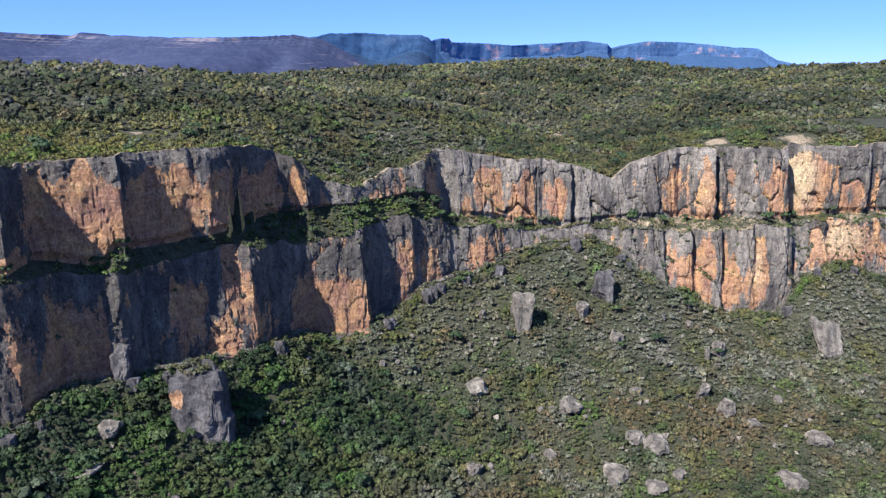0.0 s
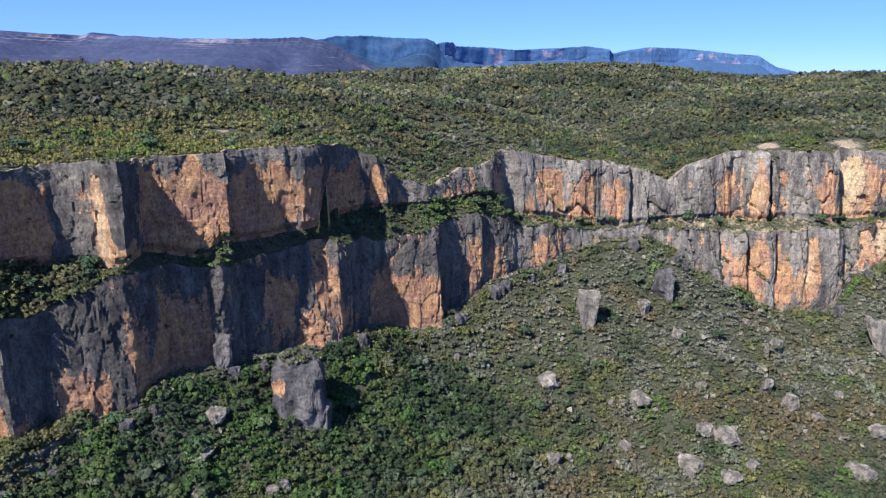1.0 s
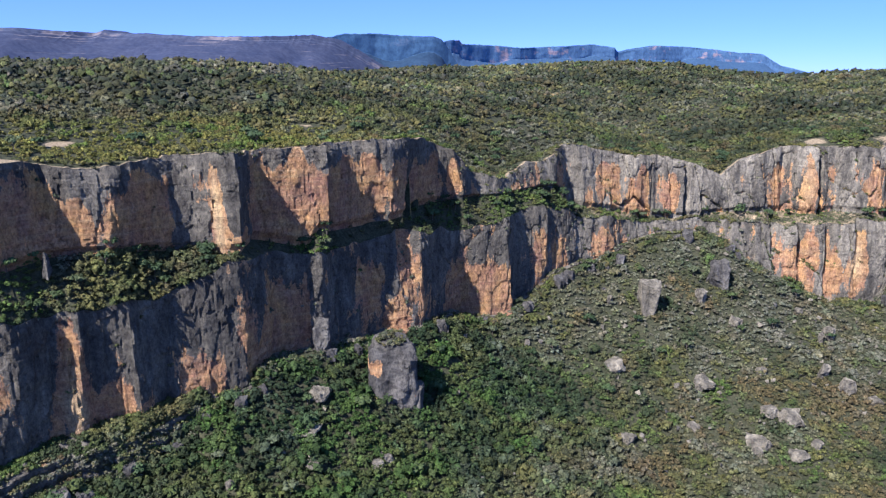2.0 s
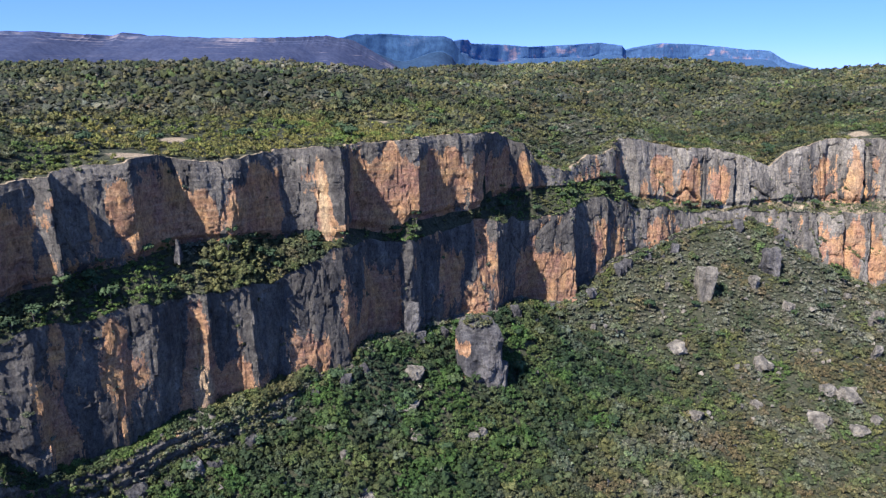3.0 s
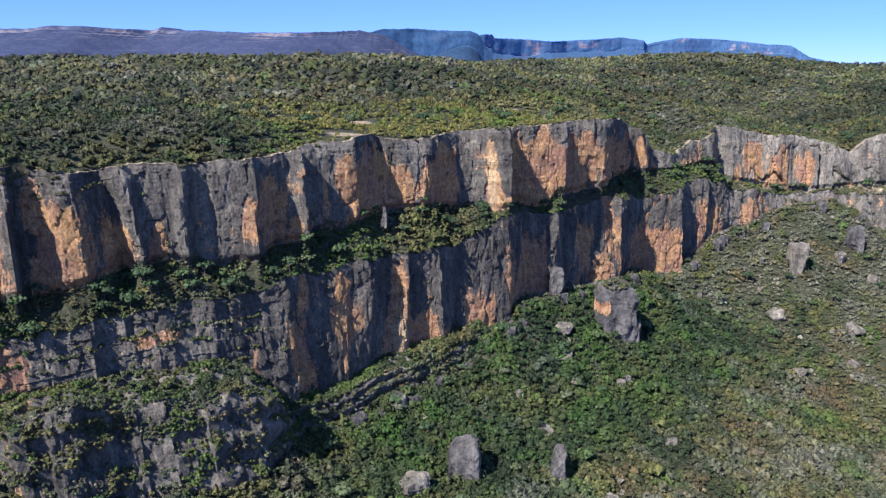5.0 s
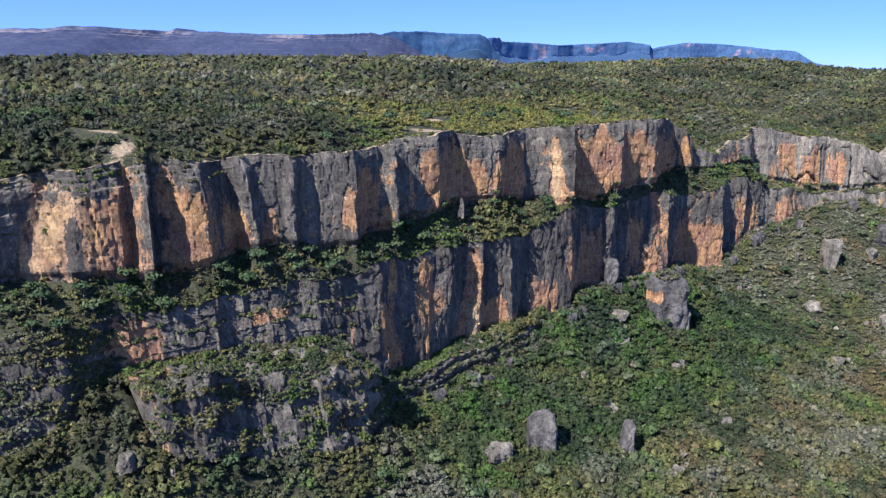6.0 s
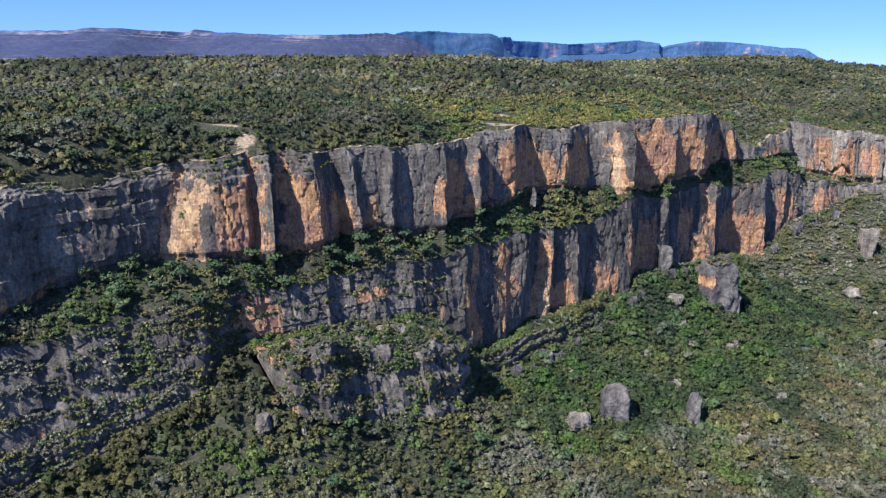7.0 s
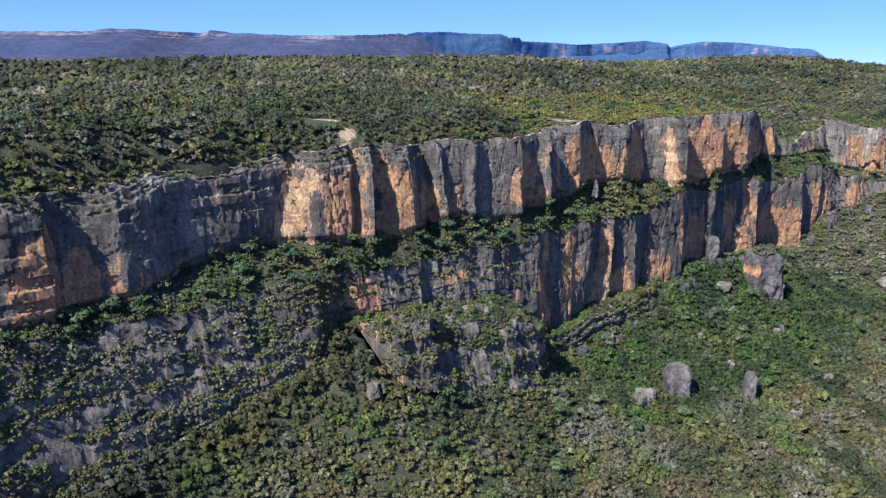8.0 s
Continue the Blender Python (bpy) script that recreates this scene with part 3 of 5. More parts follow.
DS = 0.55
cs = np.arange(-75, 800, DS)
def slabs(s, z, w, h, seed, lean):
    """Broken slabs of rock about w wide and h high: for each place the slab's own level, its level with tilt, and how near a joint is."""
    u = (s + lean * z + 0.16 * w * vnoise(s / w * 1.4, z / h * 2, seed=seed)) / w
    v = (z + 0.16 * h * vnoise(s / w * 2, z / h * 1.5, seed=seed + 1)) / h
    iu, iv = np.floor(u), np.floor(v)
    f1, f2 = np.full(s.shape, 9.0), np.full(s.shape, 9.0)
    level, tilted = np.zeros(s.shape), np.zeros(s.shape)
    for a in (-1, 0, 1):
        for b in (-1, 0, 1):
            cu, cv, o = iu + a, iv + b, iu * 0
            du = u - cu - 0.15 - 0.7 * hash01(cu, cv, o, seed + 2)
            dv = v - cv - 0.15 - 0.7 * hash01(cu, cv, o + 1, seed + 2)
            r = (np.abs(du) ** 3 + np.abs(dv) ** 3) ** (1 / 3)
            lv = hash01(cu, cv, o + 2, seed + 2) * 2 - 1
            tl = lv + 1.3 * (hash01(cu, cv, o + 3, seed + 2) * 2 - 1) * du + 0.9 * (hash01(cu, cv, o + 4, seed + 2) * 2 - 1.3) * dv
            near = r < f1
            f2 = np.where(near, f1, np.minimum(f2, r))
            level, tilted = np.where(near, lv, level), np.where(near, tl, tilted)
            f1 = np.where(near, r, f1)
    return level, tilted, f2 - f1


def relief(s, z, seed, amount):
    """How far the rock stands out of the plain wall: slabs, columns, beds and lumps."""
    big, mid, chip = slabs(s, z, 12.5, 46, seed, 0.16), slabs(s, z, 5.0, 21, seed + 20, -0.1), slabs(s, z, 2.4, 5, seed + 40, 0.06)
    east = 1 + 0.35 * smooth(440, 480, s)
    out = amount * east * ((0.3 + 0.35 * (east > 1.1)) * big[1] + (0.3 + 0.1 * (east > 1.1)) * mid[1] + (0.24 - 0.1 * (east > 1.1)) * chip[1] - (0.35 + 0.5 * (east > 1.1)) * np.exp(-(big[2] / 0.04) ** 2) - 0.3 * np.exp(-(mid[2] / 0.05) ** 2) - 0.12 * np.exp(-(chip[2] / 0.08) ** 2))
    out += amount * east * (0.15 + 0.15 * smooth(420, 470, s)) * columns(s, z, 9.5, seed + 7, 3.0)
    out += 0.3 * amount * fbm(s / 6, z / 9, seed=seed + 6, octaves=3) + 0.22 * fbm(s / 2.6, z / 3.4, seed=seed + 5, octaves=2)
    return out


def band(lower, upper, rows, seed, amount, face=None, undercut=0.0, strength=1.0):
    """Rows of (s, d, z) between two courses, from the upper down to the lower one."""
    t = np.linspace(0, 1, rows)[:, None]
    (d0, z0), (d1, z1) = upper(cs), lower(cs)
    s = np.broadcast_to(cs, (rows, len(cs)))
    z = z0 + (z1 - z0) * t
    wander = 0.5 * vnoise(s / 14, z / 8, seed=seed + 31) + 0.35 * vnoise(s / 5, z / 3, seed=seed + 32)
    if face is None:
        d = d0 + (d1 - d0) * t
    else:
        d = face(s + wander, t)
    tall = np.minimum(1, np.abs(z0 - z1) / 12)
    d = d + relief(s, z, seed, amount) * strength * tall * (0.5 + 0.5 * smooth(0, 0.1, t)) - undercut * smooth(0.88, 0.97, t) * tall
    d = d - 0.7 * (1 - smooth(0, 0.05, t)) * (0.5 + 0.5 * vnoise(s / 4, 0, seed=seed + 33))
    return s, d, z


def blocks(s, width, seed):
    """A random level for each of many uneven stretches of s."""
    q = s / width + 0.4 * vnoise(s / width, 0, seed=seed)
    return hash01(np.floor(q), np.floor(q) * 0, np.floor(q) * 0, seed) * 2 - 1


bands = {}
rim_rough = lambda s: (0.35 * vnoise(s / 2.0, 0, seed=71) + 0.3 * blocks(s, 3.3, 72) + 0.45 * blocks(s, 7.5, 76))
rim_cut = lambda s: (rim(s)[0], rim(s)[1] + rim_rough(s))
lower_rim_cut = lambda s: (lower_rim(s)[0], lower_rim(s)[1] + 1.2 * vnoise(s / 4.0, 0, seed=73) + 1.0 * vnoise(s / 11.0, 0, seed=74))
sU, dU, zU = band(upper_foot, rim_cut, 56, 100, 0.9, upper_plan, undercut=1.5, strength=0.5 + 0.5 * smooth(84, 98, cs))
# the far western wall is bedded, and the rim steps back in broken ledges
tU = np.linspace(0, 1, 56)[:, None]
bed = (zU + 1.5 * vnoise(sU / 25, 0, seed=55)) / 2.6
dU = dU + (1 - smooth(84, 96, sU)) * (0.9 * (hash01(np.floor(bed), np.floor(sU / 29), bed * 0, 56) - 0.5) + 0.3 * blocks(sU + 5 * np.floor(bed), 5.0, 57))
kU = np.clip(1 - tU / (0.16 + 0.1 * vnoise(sU / 21, 0, seed=58)), 0, 1) * 3
dU = dU - (0.18 + 0.7 * (1 - smooth(120, 150, sU))) * 0.9 * np.ceil(kU - 0.3 * hash01(np.floor(sU / 4), np.floor(kU), kU * 0, 59))
bands["upper"] = (sU, dU, zU)
sL, dL, zL = band(lower_foot, lower_rim_cut, 56, 300, 1.0, lower_plan, undercut=0.4, strength=0.3 + 0.7 * smooth(86, 104, cs))
# the western terraces: the lower wall steps down in shelves
tt = np.linspace(0, 1, 56)[:, None]
west = 1 - smooth(88, 104, sL)
(d0, z0), (d1, z1) = lower_rim(cs), lower_foot(cs)
k = tt * 4.3 + 1.0 * fbm(sL / 24, tt * 1.5, seed=41) + 0.16 * blocks(sL, 9.0, 42) + 0.06 * blocks(sL, 3.1, 47)
step = (np.floor(k) + smooth(0.0, 0.3 + 0.2 * vnoise(sL / 13, np.floor(k), seed=43), k - np.floor(k))) / 4.3
dL = dL + west * (d1 - d0) * np.clip(step - tt ** 1.15, -0.3, 0.3) * (0.55 + 0.35 * fbm(sL / 22, zL / 9, seed=40)) + west * (0.5 * blocks(sL + 3 * np.floor(k), 9.5, 48) + 0.25 * blocks(sL + 7 * np.floor(k * 2), 3.4, 49))
# thin beds with small ledges between the terraces and the sheer wall
bed = (zL + 1.5 * vnoise(sL / 25, 0, seed=52)) / 3.6
part_ = smooth(92, 100, sL) * (1 - smooth(178, 196, sL))
dL = dL + part_ * (0.9 * (hash01(np.floor(bed), np.floor(sL / 37), bed * 0, 53) - 0.5) + 1.6 * (tt - 0.5) + 0.2 * blocks(sL + 5 * np.floor(bed), 6.0, 54))
bands["lower"] = (sL, dL, zL)
aR = lambda s: (apron_rim(s)[0], apron_rim(s)[1] + 0.8 * vnoise(s / 5.0, 0, seed=75))
sA, dA, zA = band(apron_foot, aR, 26, 500, 1.1)
tA = np.linspace(0, 1, 26)[:, None]
kA = tA * 2.6 + 0.7 * fbm(sA / 12, 0, seed=44) + 0.3 * blocks(sA, 6.0, 45)
fA = kA - np.floor(kA)
dA = dA + 2.6 * (smooth(0.0, 0.35, fA) - fA) * np.minimum(1, (zA[0] - zA[-1]) / 12) + 1.3 * blocks(sA, 5.5, 46) * np.minimum(1, (zA[0] - zA[-1]) / 12)
bands["apron"] = (sA, dA, zA)


def shelf(above, below, rows, seed, rough):
    """Rows between the foot of one wall and the rim of the next."""
    t = np.linspace(0, 1, rows)[:, None]
    s, d, z = (above[k][-1] * (1 - t) + below[k][0] * t for k in range(3))
    ease = smooth(0, 0.3, t) * (1 - smooth(0.7, 1, t))
    span = np.abs(above[1][-1] - below[1][0])
    z = z + ease * rough * np.minimum(1, span / 5) * fbm(s / 4, d / 3, seed=seed, octaves=3)
    return s, d, z


bands["ledge"] = shelf(bands["upper"], bands["lower"], 12, 31, 0.8)
bands["bench"] = shelf(bands["lower"], bands["apron"], 16, 33, 2.6)
# cap: from the rim back over the plateau's edge
t = np.linspace(0, 1, 9)[:, None]
s0, d0, z0 = (bands["upper"][k][0] for k in range(3))
cd = d0 - 10 * t
cx, cy = plan(np.broadcast_to(cs, cd.shape), cd)
cz = land(cx, cy, np.broadcast_to(cs, cd.shape).ravel(), np.minimum(cd, rim(cs)[0] - 3.2).ravel())[0].reshape(cd.shape)
cz = z0 * (1 - smooth(0, 0.5, t)) + (cz + 0.1 - 0.6 * smooth(0.7, 1, t)) * smooth(0, 0.5, t)
bands["cap"] = (np.broadcast_to(cs, cd.shape)[::-1], cd[::-1], cz[::-1])

# fresh orange rock: s, height, half width, half height, strength
FRESH = [(92, 100, 3.5, 7, 0.3), (97, 108, 3.5, 8, 0.25), (102, 117, 4, 7, 0.25), (26, 100, 6, 12, 0.7), (36, 97, 5, 8, 0.7), (110, 101, 5, 8, 0.7), (106, 113, 6, 5, 0.5), (130, 98, 4, 8, 0.5), (144, 101, 3, 8, 0.7), (153, 99, 2, 6, 0.7), (171, 113, 4, 4, 0.8), (174, 106, 4, 6, 0.6), (184, 105, 6, 11, 0.8), (192, 98, 2.5, 6, 0.6),
         (212, 113, 3, 8, 0.8), (220, 107, 6, 12, 0.8), (236, 106, 4, 8, 0.8), (250, 108, 9, 12, 0.8), (268, 113, 3.5, 9, 0.4), (272.4, 108, 1.6, 16, 1), (279, 98, 4, 5, 0.7)]
FRESH += [(300, 108, 9, 14, 1), (318, 106, 9, 12, 0.8), (330, 113, 4, 8, 0.9), (341, 108, 7, 12, 0.8), (356, 106, 9, 10, 0.6), (435, 104, 5, 8, 0.8), (460, 100, 6, 7, 0.6), (478, 97, 5, 14, 1), (494, 93, 5, 9, 0.9), (548, 96, 2, 14, 0.6), (561, 96, 4, 14, 1), (588, 95, 4, 10, 0.4), (610, 98, 10, 15, 1)]
FRESH += [(110, 80, 5, 8, 0.9), (116, 78, 4, 7, 0.7), (150, 79, 8, 2.5, 0.7), (187, 66, 5, 14, 0.7), (205, 72, 7, 12, 0.6), (229, 66, 4, 16, 0.9), (240, 58, 7, 8, 0.8), (262, 62, 6, 8, 0.5), (277, 70, 4, 16, 0.6), (293, 72, 8, 14, 0.7), (302, 80, 8, 8, 0.5), (328, 76, 6, 12, 0.6), (342, 80, 4, 12, 0.9)]
FRESH += [(337, 62, 4, 8, 0.8), (352, 66, 6, 12, 0.5), (384, 63, 14, 12, 0.9), (390, 53, 12, 2.5, 1), (416, 74, 4, 9, 0.9), (430, 72, 4, 8, 0.5), (455, 72, 6, 7, 0.9), (548, 62, 6, 10, 0.6), (559, 60, 4, 14, 0.8), (570, 56, 4, 10, 0.7), (582, 62, 4, 14, 0.9), (625, 70, 16, 12, 0.9)]
PALE = [(92, 100, 3.5, 7, 0.4), (97, 108, 3.5, 8, 0.4), (102, 117, 4, 7, 0.4), (606, 100, 6, 14, 0.8), (622, 74, 10, 8, 0.6), (272.4, 107, 1.0, 15, 0.55), (100, 108, 6, 16, 0.15), (560, 96, 3, 12, 0.25), (228, 60, 3, 8, 0.5), (580, 64, 3, 10, 0.5)]

# dark crusted rock: s, height, half width, half height, strength
CRUSTED = [(246, 106, 9, 14, 0.22), (265, 105, 5, 16, 0.5), (185, 72, 7, 14, 0.3), (276.5, 114, 3.2, 10, 0.9), (166, 108, 9, 12, 0.5), (200, 110, 3, 12, 0.4), (148, 112, 6, 9, 0.5), (122, 106, 2.5, 14, 0.5), (310, 78, 9, 12, 0.45), (246, 82, 9, 9, 0.5), (215, 80, 8, 8, 0.4), (262, 80, 10, 10, 0.5), (360, 78, 8, 12, 0.5), (330, 86, 7, 6, 0.3), (400, 72, 5, 14, 0.4), (450, 104, 7, 14, 0.35), (515, 92, 10, 10, 0.4), (575, 97, 6, 14, 0.4), (60, 108, 22, 12, 0.3)]


def blur_s(a, metres):
    return blur(a, metres / DS / 2)


def stains(s, z, rows):
    out = np.zeros_like(s)
    for c, h, w, v, k in rows:
        out = np.maximum(out, k * np.exp(-(((s - c) / w) ** 2 + ((z - h) / v) ** 2) ** 1.5))
    return out


NAMES = {"cap": ("rock_rim", "weathered grey sandstone rim at the plateau edge"),
         "upper": ("cliff_wall_upper", "sheer upper sandstone cliff, orange and grey-streaked, with deep vertical recesses"),
         "ledge": ("cliff_ledge", "narrow bush-grown ledge between the two cliff tiers"),
         "lower": ("cliff_wall_lower", "lower sandstone cliff tier, dark grey with orange faces and terraces"),
         "bench": ("rock_bench", "broken bush-grown rock shelf below the lower cliff"),
         "apron": ("cliff_wall_foot", "low grey rock step at the foot of the cliff")}
placed = {}
for key, (s, d, z) in bands.items():
    x, y = plan(s, d)
    placed[key] = (s, d, x, y, z)
    me = mesh_from(NAMES[key][0], np.c_[x.ravel(), y.ravel(), z.ravel()], grid_faces(*s.shape)[:, ::-1])
    sd = {"upper": 100, "lower": 300}.get(key, 500)
    big, mid = slabs(s, z, 12.5, 46, sd, 0.16), slabs(s, z, 5.0, 21, sd + 20, -0.1)
    fresh = 0.14 + stains(s, z, FRESH) - 0.22 * big[0] - 0.22 * mid[0] + 0.2 * fbm(s / 11, z / 26, seed=61) + (0.1 if key in ("upper", "lower") else -0.2) + (0.22 * (np.linspace(0, 1, s.shape[0])[:, None] - 0.45) if key in ("upper", "lower") else 0)
    (_, zr), (_, zf) = rim(s), upper_foot(s)
    if key == "upper":
        fresh = fresh - 0.5 * (1 - smooth(1, 8, zr - z + 5 * vnoise(s / 4, 0, seed=62))) + 0.2 * smooth(0.3, 2.0, blur_s(upper_plan(cs), 14) - upper_plan(cs))
    if key == "lower":
        fresh = fresh - 0.08 + 0.16 * smooth(0.3, 2.0, blur_s(lower_plan(cs), 14) - lower_plan(cs))
    fresh = fresh - stains(s, z, CRUSTED)
    fresh = fresh - 0.35 * (1 - smooth(85, 105, s)) * (key != "upper") - 0.22 * (key == "lower") * smooth(90, 100, s) * (1 - smooth(178, 196, s)) + (0.16 if key == "upper" else 0.06) * smooth(175, 200, s) * (1 - smooth(350, 380, s)) + 0.03 * smooth(440, 460, s)
    me.shade_smooth()
    me.set_sharp_from_angle(angle=radians(16))
    float_layer(me, "fresh", np.clip(fresh, 0, 1))
    float_layer(me, "bleach", stains(s, z, PALE))
    float_layer(me, "lichen", np.clip(0.62 - 0.5 * smooth(425, 455, s) + 0.35 * fbm(s / 16, z / 16, seed=65) + 0.1 * (key == "lower"), 0, 1))
    if key in ("cap", "ledge"):
        float_layer(me, "bare", np.maximum(sandy(x, y), 0.75 * smooth(0.6, 1.0, np.linspace(0, 1, s.shape[0]))[:, None] + 0.25 * fbm(s / 5, d / 3, seed=63)) if key == "cap" else 0.25 + 0.27 * smooth(435, 465, s) + 0.3 * fbm(s / 6, d / 3, seed=64))
    me.materials.append(SOIL if key in ("cap", "ledge") else ROCK)
    tagged(new(NAMES[key][0], me), NAMES[key][1], "cliff", kind="structure")


# ---- scrub ----
def crown(rng, cards, lobes, flat, card):
    """A bush of radius about 1: a dome of small leafy lumps with loose sprays of leaves over them. Vertices and triangles."""
    eight = np.array([(1, 0, 0), (-1, 0, 0), (0, 1, 0), (0, -1, 0), (0, 0, 1), (0, 0, -1)]) * 1.08
    tri = np.array([(0, 2, 4), (2, 1, 4), (1, 3, 4), (3, 0, 4), (2, 0, 5), (1, 2, 5), (3, 1, 5), (0, 3, 5)])
    turns = np.arange(lobes) * 2.4 + rng.uniform(0, 6.283)
    high = (np.arange(lobes) + 0.5) / lobes + rng.uniform(-0.12, 0.12, lobes)
    out = np.sqrt(np.clip(1 - high ** 2, 0, 1)) * rng.uniform(0.75, 1.1, lobes) * (0.62 if lobes > 1 else 0.1)
    lc = np.stack([out * np.cos(turns), out * np.sin(turns), flat * (0.2 + 0.62 * high * rng.uniform(0.75, 1.2, lobes))], 1)
    lr = rng.uniform(0.75, 1.2, lobes) * (0.45 if lobes > 1 else 0.7)
    vs, fs, off = [], [], 0
    for c, r in zip(lc, lr):
        turn = np.linalg.qr(rng.normal(0, 1, (3, 3)))[0]
        v = eight @ turn.T * r * rng.uniform(0.7, 1.3, (6, 1)) * (1, 1, 0.5 + 0.4 * flat) + c
        t3 = tri if np.linalg.det(turn) > 0 else tri[:, ::-1]
        vs.append(v)
        fs.append(t3[v[t3].mean(1)[:, 2] > c[2] - 0.2 * r] + off)
        off += 6
    k = rng.integers(0, lobes, cards)
    u = rng.normal(0, 1, (cards, 3))
    u[:, 2] = np.abs(u[:, 2]) * 1.1 - 0.2
    u /= np.linalg.norm(u, axis=1)[:, None]
    c = lc[k] + u * lr[k, None] * (1, 1, 0.5 + 0.4 * flat) * rng.uniform(0.85, 1.55, (cards, 1))
    n = u + rng.normal(0, 0.5, (cards, 3))
    n /= np.linalg.norm(n, axis=1)[:, None]
    a = np.cross(n, rng.normal(0, 1, (cards, 3)))
    a /= np.linalg.norm(a, axis=1)[:, None]
    b = np.cross(n, a)
    size = card * rng.uniform(0.6, 1.3, (cards, 1))
    vs.append(np.stack([c - a * size - b * size * 0.5, c + a * size - b * size * 0.5, c + b * size], 1).reshape(-1, 3))
    fs.append(np.arange(cards * 3).reshape(-1, 3) + off)
    return np.concatenate(vs), np.concatenate(fs)


rng = np.random.default_rng(4)
NEAR = [crown(rng, c, k, f, 0.2) for f, k, c in ((0.7, 3, 26), (0.85, 3, 28), (0.95, 3, 28), (1.1, 3, 30), (1.25, 3, 30), (0.65, 3, 25), (0.85, 3, 26), (1.0, 2, 26))]
FAR = [crown(rng, 4, k, f, 0.2) for f, k in ((0.7, 2), (0.8, 3), (0.9, 2), (1.0, 2), (0.65, 3), (0.85, 2))]


def scrub(name, protos, x, y, z, r, tint, label):
    """One mesh of many bushes."""
    vs, fs, cs_, off = [], [], [], 0
    which, turn = rng.integers(0, len(protos), len(x)), rng.uniform(0, 6.283, len(x))
    for k, (v, f) in enumerate(protos):
        i = np.nonzero(which == k)[0]
        if not len(i):
            continue
        c, s_ = np.cos(turn[i])[:, None], np.sin(turn[i])[:, None]
        rr = r[i][:, None]
        vx = (v[:, 0] * c - v[:, 1] * s_) * rr + x[i][:, None]
        vy = (v[:, 0] * s_ + v[:, 1] * c) * rr + y[i][:, None]
        vz = v[:, 2] * rr + z[i][:, None] + 0.12 * rr
        vs.append(np.stack([vx, vy, vz], 2).reshape(-1, 3))
        fs.append((f[None] + (np.arange(len(i)) * len(v))[:, None, None] + off).reshape(-1, 3))
        cs_.append(np.repeat(tint[i], len(v), axis=0))
        off += len(i) * len(v)
    me = mesh_from(name, np.concatenate(vs), np.concatenate(fs))
    me.shade_smooth()
    colour_layer(me, "tint", np.concatenate(cs_))
    me.materials.append(LEAF)
    return tagged(new(name, me), label, "scrub", kind="stuff")


KINDS_OF_LEAF = np.array(((0.042, 0.057, 0.026), (0.122, 0.12, 0.037), (0.156, 0.156, 0.112), (0.125, 0.1, 0.046), (0.086, 0.13, 0.026)))     # dark, olive, grey, brown, bright


def tints(x, y, bias, seed, odd=0.45):
    """A colour for each bush: the kinds of leaf grow in drifts, with odd ones among them. bias: five weights, each a number or an array."""
    w = np.stack([b + 2.6 * fbm(x / 17 + 31 * k, y / 17, seed=seed + k) + 2.2 * fbm(x / 6 + 17 * k, y / 6, seed=seed + 9 + k, octaves=2) + 0 * x for k, b in enumerate(bias)], 1)
    w = np.exp(1.6 * w)
    w /= w.sum(1, keepdims=True)
    n = len(x)
    k = (rng.uniform(0, 1, (n, 1)) > np.cumsum(w, 1)).sum(1).clip(0, 4)
    base = odd * KINDS_OF_LEAF[k] + (1 - odd) * w @ KINDS_OF_LEAF
    return base * rng.uniform(0.8, 1.2, (n, 1)) * rng.uniform(0.95, 1.05, (n, 3))


# talus and valley
def jittered(x0, x1, y0, y1, step):
    """Places on a shaken grid, so that bushes fill the ground evenly."""
    a, b = np.meshgrid(np.arange(x0, x1, step), np.arange(y0, y1, step))
    return a.ravel() + rng.uniform(-0.55, 0.55, a.size) * step, b.ravel() + rng.uniform(-0.55, 0.55, a.size) * step


x, y = jittered(-330, 230, 0, 330, 1.78)
k = (y > 98 + 0.607 * np.minimum(x, 122)) & (x < 20 + 0.64 * y) & (x > -226 - 0.64 * (y + 128))
x, y = x[k], y[k]
n = len(x)
z, s, d = lie(x, y)
fd, fz = apron_foot(s)
keep = (d > fd + 0.3) & (d < 150) & (rng.uniform(0, 1, n) < 0.97 + 0.3 * fbm(x / 7, y / 7, seed=80) - 0.3 * smooth(60, 85, s) * smooth(140, 120, s) * smooth(0.1, 0.2, fbm(x / 9, y / 9 + 5, seed=87)))
x, y, z, s, d = (a[keep] for a in (x, y, z, s, d))
n = len(x)
f1, f2, f3 = fbm(x / 40, y / 40, seed=81), fbm(x / 25 + 9, y / 25, seed=82), fbm(x / 9, y / 9 + 5, seed=87)
lush, open_ = smooth(430, 340, s) * smooth(75, 50, d) * smooth(165, 215, s), smooth(370, 450, s)
w = (0.5 + 0.6 * f1 + 0.5 * lush, 0.55 - 0.25 * open_, 0.25 + 1.2 * open_ * smooth(72, 50, d + 20 * f1) - 0.6 * lush, -0.45 + 0.8 * smooth(45, 75, d + 30 * f1) - 0.5 * lush, -0.2 + 1.15 * lush)
cone = smooth(60, 85, s) * smooth(125, 108, s) * smooth(62, 40, d + 9 * f3)
belt = smooth(118, 98, s) * smooth(14, 5, d - apron_foot(s)[0] + 6 * f3)        # taller dark trees along the foot of the terraces
w = tuple(a + b * cone for a, b in zip(w, (-0.5, 0.5, 0.1, -0.2, 0.6)))
